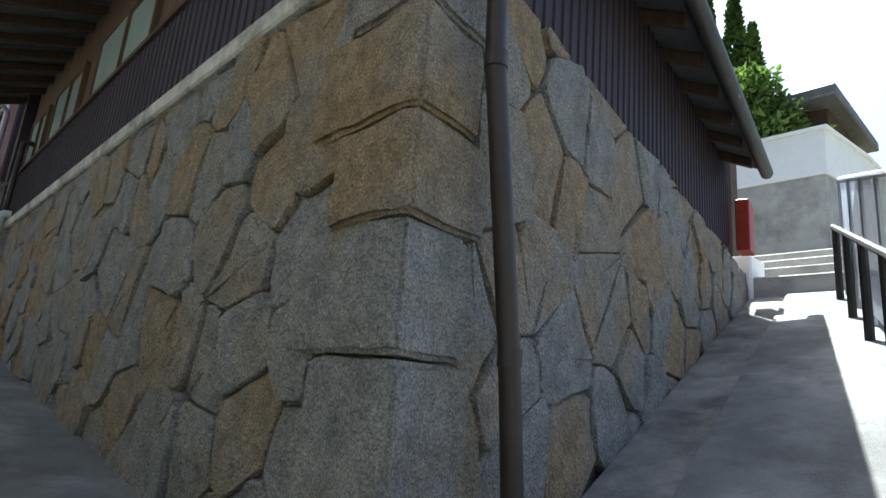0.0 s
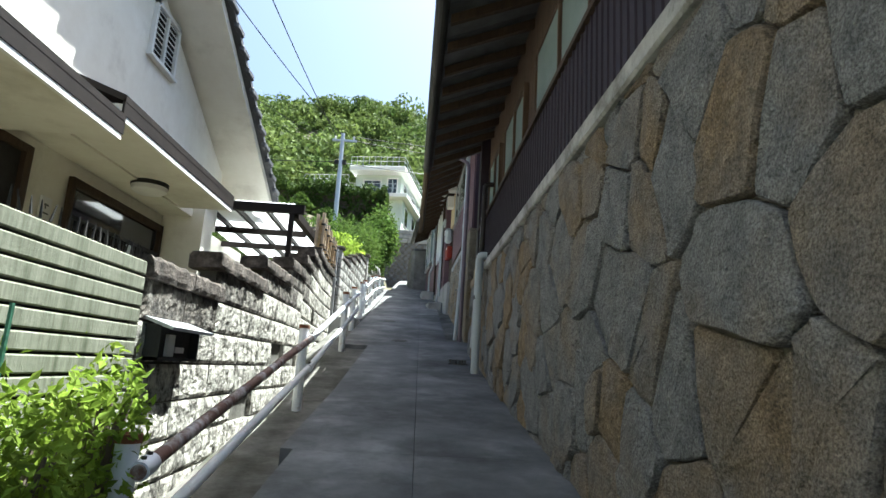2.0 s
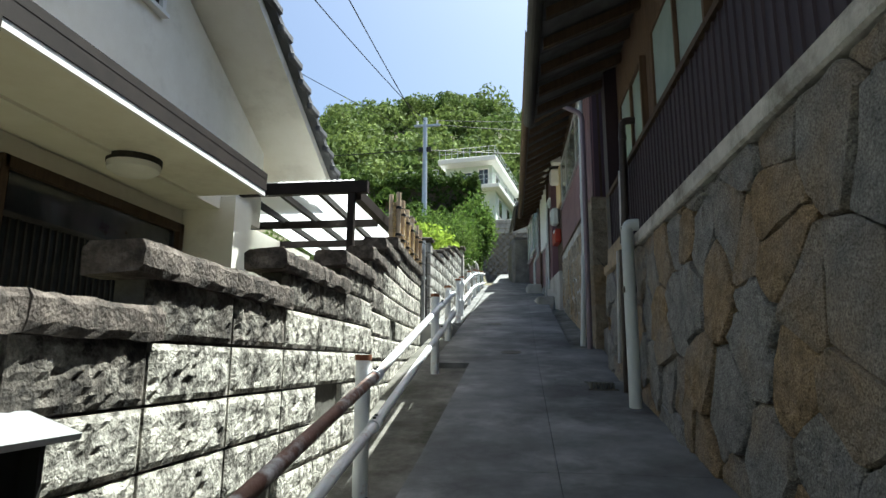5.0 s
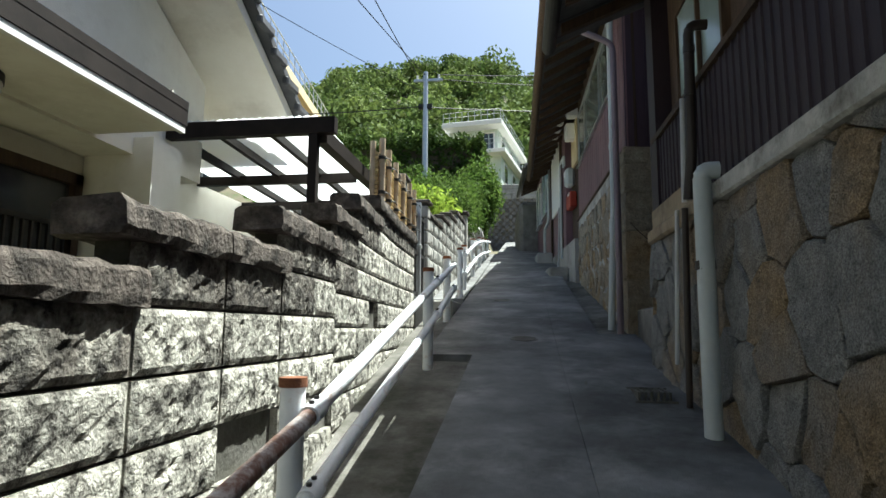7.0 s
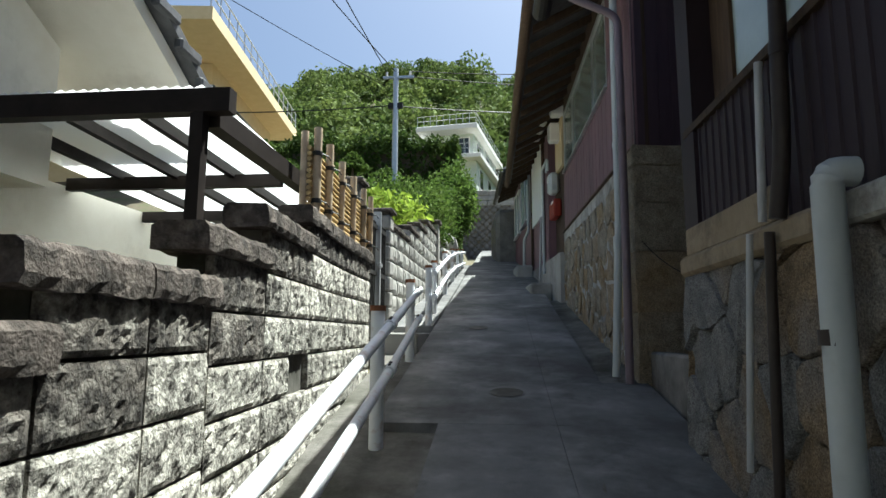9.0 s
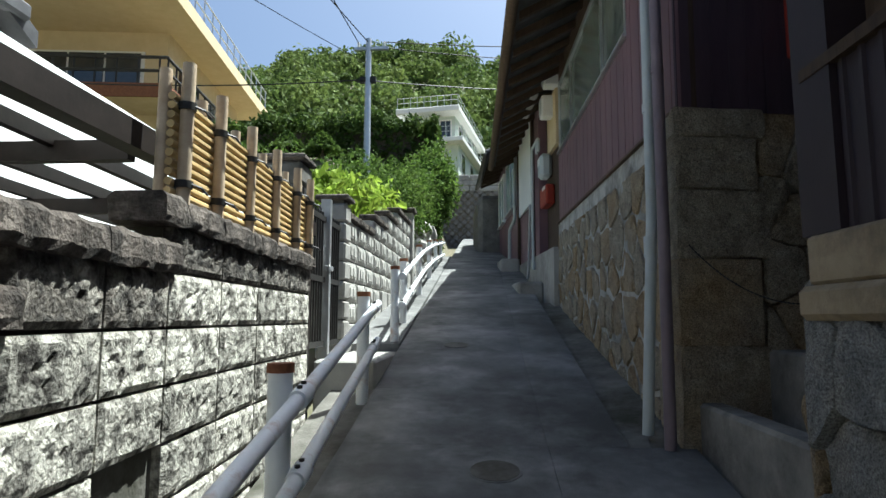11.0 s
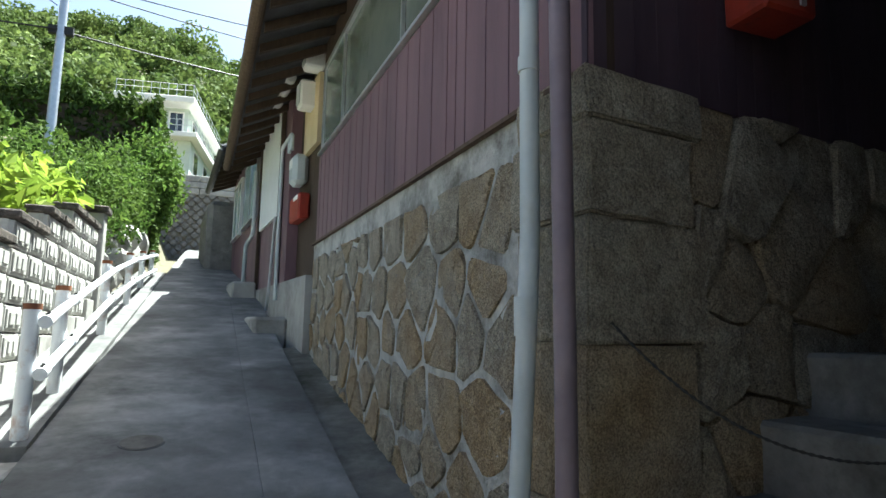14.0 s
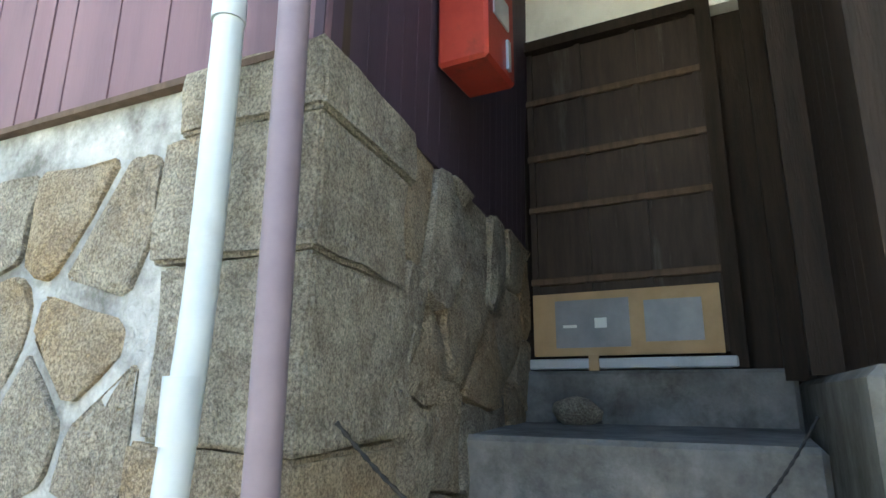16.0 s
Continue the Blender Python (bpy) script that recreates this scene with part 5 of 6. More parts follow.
# ---- terrace beyond the maroon house ----
house3 = thing("far_terrace", "maroon and cream terrace houses further up the alley", "house")
house3.matrix_basis = SWING_FAR
X3 = 2.42
part("plinth", boxes((X3, 15.52, 3.6, 9, 24.0, 5.42)), CONCRETE, house3, "cement plinth")
part("wall", boxes((X3 + 0.03, 16.9, 5.43, 9, 24.0, 9.0)), SHEET2, house3, "faded maroon boarded wall")
part("entry_recess", boxes((X3 + 0.16, 15.52, 5.43, 9, 16.89, 9.0)), DARKWOOD, house3)
part("entry_panel", boxes((X3 + 0.10, 15.75, 6.9, X3 + 0.155, 16.45, 7.7)), TANPLASTER, house3)
part("door_panel", boxes((X3 - 0.01, 17.4, 6.35, X3 + 0.025, 19.2, 8.0)), WHITEPAINT, house3, "pale blue-white sliding shutter")
part("door_frame", boxes((X3 - 0.03, 17.3, 5.43, X3 + 0.02, 17.38, 8.05), (X3 - 0.03, 19.22, 5.43, X3 + 0.02, 19.30, 8.05), (X3 - 0.03, 17.38, 8.01, X3 + 0.02, 19.22, 8.06)), DARKWOOD, house3)
window_unit(house3, "window", X3 + 0.02, 19.8, 21.6, 6.7, 7.9, 2, STEEL, FROST)
window_unit(house3, "window", X3 + 0.02, 22.2, 23.6, 6.7, 7.9, 2, WHITEPAINT, FROST)
eave(house3, 20.55, 24.6, 1.9, 7.95, 4.8, 9.1, gutter_mat=BLACK)
wl = thing("wall_lamp", "long white tube lamp on dark bracket", "lamp")
wl.matrix_basis = SWING_FAR
part("bracket", boxes((X3 - 0.10, 16.3, 7.82, X3 + 0.15, 17.3, 7.87)), BLACK, wl)
smooth(part("tube", tube([(X3 - 0.12, 16.25, 7.78), (X3 - 0.12, 17.35, 7.78)], 0.06, 12), WHITEPAINT, wl))
for y, z in ((15.7, 7.72), (15.95, 7.35)):
    mb = thing("switch_box", "small white electric box under the eave", "electric box", "electric boxes")
    mb.matrix_basis = SWING_FAR
    part("case", boxes((X3 - 0.06, y, z, X3 + 0.155, y + 0.22, z + 0.32), bevel=0.02), WHITEPAINT, mb)
    part("cover", boxes((X3 - 0.075, y + 0.03, z + 0.04, X3 - 0.061, y + 0.19, z + 0.28), bevel=0.005), GREYPIPE, mb)
gm = thing("gas_meter", "pale grey gas meter on pipes by entry", "gas meter")
gm.matrix_basis = SWING_FAR
part("case", boxes((X3 - 0.03, 16.35, 6.55, X3 + 0.155, 16.65, 6.92), bevel=0.05), PALEPIPE, gm)
part("dial", boxes((X3 - 0.04, 16.41, 6.75, X3 - 0.029, 16.57, 6.85)), WHITEPAINT, gm)
smooth(part("inlet", tube(bend([(X3 - 0.05, 16.4, 6.95), (X3 - 0.05, 16.4, 7.15), (X3 - 0.05, 17.05, 7.15), (X3 - 0.05, 17.05, 5.2)], 0.06), 0.025, 10), PALEPIPE, gm))
smooth(part("outlet", tube(bend([(X3 - 0.05, 16.56, 6.95), (X3 - 0.05, 16.56, 7.1)], 0.05), 0.022, 10), PALEPIPE, gm))
rb = thing("fire_box", "red metal box with white label in dark entry", "box")
rb.matrix_basis = SWING_FAR
part("case", boxes((X3 + 0.02, 16.2, 6.12, X3 + 0.155, 16.75, 6.42), bevel=0.02), REDPAINT, rb)
part("label_plate", boxes((X3 + 0.016, 16.25, 6.35, X3 + 0.0195, 16.5, 6.40)), WHITEPAINT, rb)
rainpipe("downpipe", [(X3 - 0.06, 19.5, 7.4), (X3 - 0.06, 19.5, 6.35), (X3 - 0.12, 19.9, 6.2), (X3 - 0.12, 20.0, zg(20))], 0.035, PALEPIPE, "pale bent rain pipe on terrace wall").matrix_basis = SWING_FAR
rainpipe("downpipe", [(X3 - 0.05, 17.35, 6.3), (X3 - 0.05, 17.6, 5.3), (X3 - 0.05, 17.75, zg(17.7))], 0.02, GREYPIPE, "thin grey pipe to the path").matrix_basis = SWING_FAR
for y in (16.4, 19.2):
    sp = thing("entry_step", "rough cement entry step beside the alley", "step", "entry steps")
    sp.matrix_basis = SWING_FAR
    part("block", boxes((2.05, y, zg(y) - 0.2, 2.42, y + 0.9, zg(y) + 0.16), bevel=0.03), CONCRETE, sp)
part("end_wall", boxes((X3 - 0.55, 24.02, 4.8, 9, 27.5, 7.7), bevel=0.12), GRAVELSTONE, house3, "rubble end wall")

# ---- red letter box in the recess ----
rl = thing("red_letter_box", "red metal letter box on the dark boarded wall", "letter box")
RX, RZ = 0.10, 0.0
part("body", boxes((3.04 + RX, 11.22, 6.04 + RZ, 3.29 + RX, 11.40, 6.42 + RZ), bevel=0.012), REDPAINT, rl)
bm = bmesh.new()
vv = [bm.verts.new(p) for p in ((3.02 + RX, 11.19, 6.41 + RZ), (3.31 + RX, 11.19, 6.41 + RZ), (3.31 + RX, 11.405, 6.48 + RZ), (3.02 + RX, 11.405, 6.48 + RZ), (3.02 + RX, 11.19, 6.425 + RZ), (3.31 + RX, 11.19, 6.425 + RZ), (3.31 + RX, 11.405, 6.495 + RZ), (3.02 + RX, 11.405, 6.495 + RZ))]
for q in ((0, 3, 2, 1), (4, 5, 6, 7), (0, 1, 5, 4), (1, 2, 6, 5), (2, 3, 7, 6), (3, 0, 4, 7)):
    bm.faces.new([vv[i] for i in q])
part("lid", bm, REDPAINT, rl)
part("label_plate", boxes((3.09 + RX, 11.213, 6.22 + RZ, 3.22 + RX, 11.219, 6.32 + RZ)), STEEL, rl)
part("latch", boxes((3.20 + RX, 11.21, 6.07 + RZ, 3.225 + RX, 11.219, 6.18 + RZ)), STEEL, rl)
ch = thing("chain", "thin dark iron chain hung across the entrance steps", "chain")
pts = [Vector((2.50 + 0.76 * s, 11.26 - 0.80 * s, 4.96 - 1.3 * s * (1 - s))) for s in (i / 120 for i in range(121))]
v_, f_ = tube(pts, [0.0025 if i % 2 else 0.005 for i in range(121)], 6)
part("chain_run", (v_, f_), BLACK, ch)
for nm, x, y in (("loose_stone", 4.38, 11.32),):
    st = bmesh.new()
    bmesh.ops.create_icosphere(st, subdivisions=2, radius=0.09)
    for v in st.verts:
        v.co = Vector((v.co.x * 1.0, v.co.y * 1.3, v.co.z * 0.75)) * (1 + 0.25 * noise.noise(v.co * 12))
        v.co += Vector((x, y, 4.93))
    tagged(part(nm, st, STONE2), "rough grey stone lying on the top step", "stone")

# ---- covers and grates in the path ----
for x, y, r in ((1.15, 13.65, 0.11), (1.45, 11.0, 0.12), (1.95, 9.4, 0.10)):
    mh = thing("drain_cover", "small round dark drain cover in the path", "drain cover", "drain covers")
    sl = math.atan((zg(y + 0.3) - zg(y - 0.3)) / 0.6)
    vs, fs = tube([(0, 0, -0.02), (0, 0, 0.006)], r, 20)
    o = part("plate", (vs, fs), KERB, mh)
    o2 = part("rim", tube([(0, 0, -0.02), (0, 0, 0.003)], r * 1.1, 20), PATHMAT, mh)
    mh.matrix_basis = Matrix.Translation((x, y, zg(y))) @ Matrix.Rotation(sl, 4, "X")
gr = thing("drain_grate", "square dark iron drain grate at the wall foot", "drain grate")
for i in range(6):
    part("bar", boxes((2.12 + i * 0.035, 9.0, zg(9.0) + 0.0, 2.135 + i * 0.035, 9.28, zg(9.28) + 0.012)), KERB, gr)
part("edge_bar", boxes((2.10, 8.97, zg(9) - 0.03, 2.34, 9.0, zg(9) + 0.006)), KERB, gr)
part("edge_bar", boxes((2.10, 9.28, zg(9.28) - 0.03, 2.34, 9.31, zg(9.28) + 0.012)), KERB, gr)

# ---- top of the side lane ----
lsteps = thing("lane_steps", "broad concrete steps at the top of side lane", "steps", kind="structure")
for i in range(4):
    part("step", boxes((7.95 + 0.45 * i, 1.75 + 0.1 * i, 4.0, 11.5, 3.7, 4.62 + 0.19 * i), bevel=0.015), CONCRETE, lsteps)
part("side_block", boxes((7.9, 2.72, 4.2, 8.3, 3.2, 4.85), bevel=0.02), WHITEPAINT, lsteps)
cw = thing("wall_lane", "white plastered parapet on a stained concrete retaining wall", "wall", kind="structure")
def lane_wall(name, z0, z1, out, mat):
    """Two faces meeting at a corner, the second turning away up the lane."""
    bm = bmesh.new()
    c = [(11.0 - out, 7.0), (11.0 - out, 2.75 - out), (12.5, 2.55 - out), (13.4, 2.44), (13.4, 7.0)]
    lo = [bm.verts.new((x, y, z0)) for x, y in c]
    hi = [bm.verts.new((x, y, z1)) for x, y in c]
    bm.faces.new(lo)
    bm.faces.new(hi)
    for i in range(5):
        bm.faces.new((lo[i], lo[(i + 1) % 5], hi[(i + 1) % 5], hi[i]))
    return part(name, bm, mat, cw)


lane_wall("retaining_wall", 3.8, 6.72, 0.0, CONCRETE)
lane_wall("parapet", 6.722, 7.40, 0.03, WHITEPAINT)
lane_wall("coping", 7.402, 7.46, 0.07, WHITEPAINT)
lf = thing("chain_link_fence", "galvanised chain-link fence with dark handrail by lane", "fence")
fx = [5.2, 5.8, 6.4, 7.0, 7.6]
fy = lambda x: 1.80 - 0.33 * (7.5 - x)
for i, x in enumerate(fx):
    smooth(part("post", tube([(x, fy(x), lane_z(x) - 0.2), (x, fy(x), lane_z(x) + 1.05)], 0.024, 8), STEEL, lf))
smooth(part("top_rail", tube([(x, fy(x), lane_z(x) + 1.05) for x in fx], 0.024, 8), STEEL, lf))
v_, f_ = [], []
for a in range(0, 76):
    s0 = a / 76
    for dr_ in (1, -1):
        x0 = fx[0] + (fx[-1] - fx[0]) * s0
        x1 = x0 + dr_ * 0.9
        x1c = min(max(x1, fx[0]), fx[-1])
        k_ = abs(x1c - x0) / 0.9
        if k_ < 0.05:
            continue
        p, q = Vector((x0, fy(x0), lane_z(x0) + 0.08)), Vector((x1c, fy(x1c), lane_z(x1c) + 0.08 + 0.95 * k_))
        v2, f2 = tube([p, q], 0.0025, 4)
        k = len(v_)
        v_ += v2
        f_ += [tuple(w + k for w in g) for g in f2]
tagged(part("wire_mesh", (v_, f_), STEEL, lf), kind="stuff")
hr = thing("dark_handrail", "dark painted steel handrail beside the side lane", "handrail")
for x in (5.3, 6.0, 6.7, 7.4):
    smooth(part("post", tube([(x, fy(x) + 0.08, lane_z(x) - 0.1), (x, fy(x) + 0.08, lane_z(x) + 0.62)], 0.03, 8), BLACK, hr))
smooth(part("rail", tube([(x, fy(x) + 0.08, lane_z(x) + 0.62) for x in (4.9, 5.3, 6.0, 6.7, 7.4, 7.6)], 0.026, 8), BLACK, hr))
fb = thing("fire_cabinet", "red cabinet on the dark clad wall", "cabinet")
p = Vector((2.50, CY + 0.02, 0)) + LU * 4.95 + LN * 0.02
bm = boxes((-0.14, -0.04, 4.72, 0.10, 0.08, 5.22), bevel=0.01)
bmesh.ops.transform(bm, matrix=Matrix.Translation((p.x, p.y, 0)) @ Matrix.Rotation(radians(10.4), 4, "Z"), verts=bm.verts[:])
part("case", bm, REDPAINT, fb)

# ---- far houses ----
white = thing("white_house", "pale mint concrete house with railed roof terrace above rubble wall", "house")
white.matrix_basis = Matrix.Translation((-0.45, 52, 0)) @ Matrix.Rotation(radians(-9.4), 4, "Z")    # origin: front corner of the roof
part("lower_storey", boxes((-9.0, 0.9, 6.5, -0.1, 12, 17.95)), MINT, white)
part("upper_storey", boxes((-4.6, 1.3, 18.32, -0.45, 12, 20.35)), MINT, white)
part("left_storey", boxes((-9.0, 1.5, 18.0, -4.62, 12, 18.95)), MINT, white)
part("balcony", boxes((-5.0, -0.1, 17.96, 0.45, 12.3, 18.31), bevel=0.03), WHITEPAINT, white, "white balcony slab")
part("flat_roof", boxes((-4.9, 0.0, 20.36, 0.15, 12.4, 20.8), bevel=0.04), WHITEPAINT, white, "white roof slab with mint edge")
part("terrace_slab", boxes((-9.3, 0.6, 18.96, -5.02, 12, 19.3)), WHITEPAINT, white)
part("chimney", boxes((-4.1, 3.0, 20.81, -3.4, 3.7, 21.7), (-4.17, 2.93, 21.7, -3.33, 3.77, 21.8)), RUST, white, "red brick chimney")
def add_tube(a, b, r):
    v2, f2 = tube([a, b], r, 5)
    k = len(v_)
    v_.extend(v2)
    f_.extend([tuple(w + k for w in g) for g in f2])
for x0, x1, z0, z1, yy in ((-3.9, -2.2, 18.5, 19.9, 1.3), (-1.7, -0.7, 18.5, 20.1, 1.3), (-2.3, -1.2, 15.9, 17.5, 0.9), (-5.2, -3.6, 15.9, 17.4, 0.9)):
    w = part("window", boxes((x0, yy - 0.07, z0, x0 + 0.1, yy - 0.005, z1), (x1 - 0.1, yy - 0.07, z0, x1, yy - 0.005, z1), (x0 + 0.1, yy - 0.07, z0, x1 - 0.1, yy - 0.005, z0 + 0.1), (x0 + 0.1, yy - 0.07, z1 - 0.1, x1 - 0.1, yy - 0.005, z1)), WHITEPAINT, white)
    part("pane", boxes((x0 + 0.1, yy - 0.03, z0 + 0.1, (x0 + x1) / 2 - 0.03, yy - 0.01, z1 - 0.1), ((x0 + x1) / 2 + 0.03, yy - 0.03, z0 + 0.1, x1 - 0.1, yy - 0.01, z1 - 0.1)), PANE, w)
for y0, y1, z0, z1, xx in ((2.6, 4.2, 18.5, 20.0, -0.445), (6.5, 8.0, 18.5, 20.0, -0.445), (2.0, 3.4, 15.9, 17.6, -0.095), (5.6, 7.0, 15.9, 17.6, -0.095)):
    w = part("window", boxes((xx, y0, z0, xx + 0.05, y1, z1)), WHITEPAINT, white)
    part("pane", boxes((xx + 0.052, y0 + 0.1, z0 + 0.1, xx + 0.07, (y0 + y1) / 2 - 0.04, z1 - 0.1), (xx + 0.052, (y0 + y1) / 2 + 0.04, z0 + 0.1, xx + 0.07, y1 - 0.1, z1 - 0.1)), PANE, w)
for nm, xa, xb, ya, zb in (("roof_railing", -4.8, 0.05, 0.1, 20.8), ("balcony_railing", -4.9, 0.35, 0.0, 18.31), ("terrace_railing", -9.2, -5.1, 0.7, 19.3)):
    v_, f_ = [], []
    for x in np.arange(xa, xb + 0.01, (xb - xa) / 9):
        add_tube((x, ya, zb), (x, ya, zb + 0.85), 0.022)
    for h in (0.45, 0.85):
        add_tube((xa, ya, zb + h), (xb, ya, zb + h), 0.022)
    if xb > 0:
        for y in np.arange(ya + 1.2, 12, 1.2):
            add_tube((xb, y, zb), (xb, y, zb + 0.85), 0.022)
        for h in (0.45, 0.85):
            add_tube((xb, ya, zb + h), (xb, 12, zb + h), 0.022)
    part(nm, (v_, f_), STEEL, white)
rubble = thing("wall_rubble", "dark diamond-laid rubble retaining wall across the alley top", "wall", kind="structure")
part("backing", boxes((-3.0, 33.3, 5.5, 6, 36.9, 10.0)), JOINT, rubble)
rng = random.Random(31)
for i in range(16):
    for j in range(13):
        cx, cz = -0.9 + j * 0.34 + (0.17 if i % 2 else 0), 7.5 + i * 0.165
        poly = [(cx - 0.17, cz), (cx, cz - 0.165), (cx + 0.17, cz), (cx, cz + 0.165)]
        stone(rubble, poly, Vector((0, 33.3, 0)), Vector((1, 0, 0)), Vector((0, 0, 1)), Vector((0, -1, 0)), rng.uniform(0.04, 0.10), GRAVELSTONE, rng, 0.012, corner=0.05)
for i in range(3):
    for j in range(7):
        part("coping_block", boxes((-3.0 + j * 1.29 + 0.4 * (i % 2), 33.2, 10.01 + i * 0.24, -3.0 + (j + 1) * 1.29 + 0.4 * (i % 2) - 0.02, 33.6, 10.01 + (i + 1) * 0.24 - 0.015), bevel=0.02), CONCRETE, rubble)
part("coping_core", boxes((-3.0, 33.62, 10.01, 6, 36.9, 10.72)), CONCRETE, rubble)

tan = thing("tan_house", "tan plastered house with broad eaves and a dark balcony", "house")
tan.matrix_basis = Matrix.Translation((-7.25, 24, 0)) @ Matrix.Rotation(radians(6.5), 4, "Z") @ Matrix.Translation((7.25, -24, 0))
part("wall", boxes((-17, 25.6, 7.2, -8.3, 33, 13.55)), TANPLASTER, tan)
part("flat_roof", boxes((-17, 22.6, 13.55, -7.25, 34, 13.97)), TANPLASTER, tan)
part("balcony", boxes((-17, 23.9, 10.85, -7.6, 25.59, 11.1), (-8.29, 25.6, 10.85, -7.6, 33, 11.1)), TANPLASTER, tan)
part("fascia", boxes((-17, 23.82, 10.8, -7.52, 23.89, 11.2), (-7.59, 23.9, 10.8, -7.52, 33, 11.2)), RUST, tan, "reddish balcony edge")
v_, f_ = [], []
for x in np.arange(-16.8, -7.5, 0.6):
    add_tube((x, 23.9, 11.1), (x, 23.9, 12.0), 0.03)
for y in np.arange(24, 33, 0.6):
    add_tube((-7.6, y, 11.1), (-7.6, y, 12.0), 0.03)
for h in (0.5, 0.9):
    add_tube((-16.8, 23.9, 11.1 + h), (-7.6, 23.9, 11.1 + h), 0.05)
    add_tube((-7.6, 23.9, 11.1 + h), (-7.6, 33, 11.1 + h), 0.05)
part("balcony_railing", (v_, f_), BLACK, tan)
v_, f_ = [], []
for y in np.arange(22.7, 34, 0.8):
    add_tube((-7.35, y, 13.97), (-7.35, y, 14.85), 0.025)
for h in (0.45, 0.88):
    add_tube((-7.35, 22.7, 13.97 + h), (-7.35, 34, 13.97 + h), 0.025)
part("roof_railing", (v_, f_), STEEL, tan)
for x0, x1, z0, z1 in ((-12.5, -9.0, 11.3, 12.9), (-12.0, -9.0, 8.2, 9.9)):
    w = part("window", boxes((x0, 25.54, z0, x1, 25.59, z1)), WHITEPAINT, tan)
    for k in range(3):
        s = (x1 - x0 - 0.1) / 3
        part("pane", boxes((x0 + 0.08 + k * s, 25.5, z0 + 0.08, x0 + (k + 1) * s, 25.53, z1 - 0.08)), PANE, w)
for y0, y1, z0, z1 in ((26.5, 28.2, 11.3, 12.7), (29.0, 31.5, 11.3, 12.7), (26.2, 27.6, 8.4, 9.8)):
    w = part("window", boxes((-8.29, y0, z0, -8.24, y1, z1)), DARKWOOD, tan)
    part("pane", boxes((-8.235, y0 + 0.08, z0 + 0.08, -8.21, y1 - 0.08, z1 - 0.08)), PANE, w)

# ---- utility pole and cables ----
pole = thing("utility_pole", "grey steel utility pole with cross arms", "utility pole")
PB = Vector((-1.4, 22.07, 5.6))
smooth(part("shaft", tube([PB, (-1.4, 22.07, 11.5)], [0.10, 0.07], 12), STEEL, pole))
part("cross_arm", boxes((-1.75, 22.02, 11.2, -0.9, 22.1, 11.27)), STEEL, pole)
part("cross_arm", boxes((-1.6, 22.02, 10.35, -1.2, 22.12, 10.5)), BLACK, pole)
for x in (-1.65, -1.4, -1.0):
    smooth(part("insulator", tube([(x, 22.06, 11.27), (x, 22.06, 11.4)], 0.035, 8), WHITEPAINT, pole))


def cable(a, b, sag, r=0.012):
    a, b = Vector(a), Vector(b)
    pts = []
    for i in range(25):
        s = i / 24
        p = a.lerp(b, s)
        p.z -= sag * 4 * s * (1 - s)
        pts.append(p)
    t = thing("cable", "thin black overhead electric cable", "cable", "overhead cables")
    part("wire", tube(pts, r, 5), BLACK, t)


cable((-1.65, 22.06, 11.4), (-1.2, -6, 9.4), 0.5)
cable((-1.4, 22.06, 11.4), (-4.5, -2, 11.2), 0.6)
cable((-1.5, 22.06, 10.9), (-9.5, 9, 12.6), 0.35, 0.009)
cable((-1.0, 22.06, 11.4), (14, 23, 12.4), 0.5)
cable((-1.0, 22.06, 11.25), (14, 24, 11.9), 0.5)
cable((-1.3, 22.06, 10.45), (-14, 19, 10.1), 0.4, 0.016)
cable((-1.3, 22.06, 10.4), (12, 27, 12.0), 0.3, 0.016)

# ---- planting ----
nprng = np.random.default_rng(12)


def shell(n, centre, radii, rough=0.18, power=0.35):
    """Points in the outer part of a lumpy ellipsoid."""
    d = nprng.normal(size=(n, 3))
    d /= np.linalg.norm(d, axis=1, keepdims=True)
    lump = 1 + rough * np.sin(d[:, 0:1] * 5 + centre[0]) * np.cos(d[:, 1:2] * 6 + centre[1]) + rough * nprng.normal(size=(n, 1)) * 0.6
    r = nprng.uniform(0, 1, (n, 1)) ** power
    return np.asarray(centre) + d * r * lump * np.asarray(radii)


def hedge(name, x0, x1, y0, y1, z0, z1, n, size, mat, label):
    """A clipped hedge: dark inner body and leaves over its faces."""
    t = thing(name, label, "hedge")
    p = nprng.uniform(0, 1, (n, 3))
    face = nprng.integers(0, 4, n)
    p[face == 0, 1] = nprng.uniform(-0.03, 0.12, (face == 0).sum())
    p[face == 1, 2] = nprng.uniform(0.92, 1.06, (face == 1).sum())
    p[face == 2, 0] = nprng.uniform(0.97, 1.01, (face == 2).sum())
    c = np.array([x0, y0, z0]) + p * np.array([x1 - x0, y1 - y0, z1 - z0])
    c[:, 2] += 0.12 * np.sin(c[:, 0] * 2.1) * (p[:, 2] > 0.8) + 0.1 * np.sin(c[:, 0] * 5.3)
    c[:, 1] += 0.15 * np.sin(c[:, 0] * 1.7 + c[:, 2])
    tagged(part("leaves", leaf_cloud(c, size, nprng), mat, t), kind="stuff")
    part("inner_core", boxes((x0 + 0.3, y0 + 0.35, z0 - 1.0, x1 - 0.3, y1 - 0.2, z1 - 0.3)), BARK, t)
    return t


hedge("clipped_hedge", -8.5, -0.05, 26, 28, 6.8, 10.8, 22000, 0.10, HEDGELEAF, "tall dark green clipped hedge above garden bank")


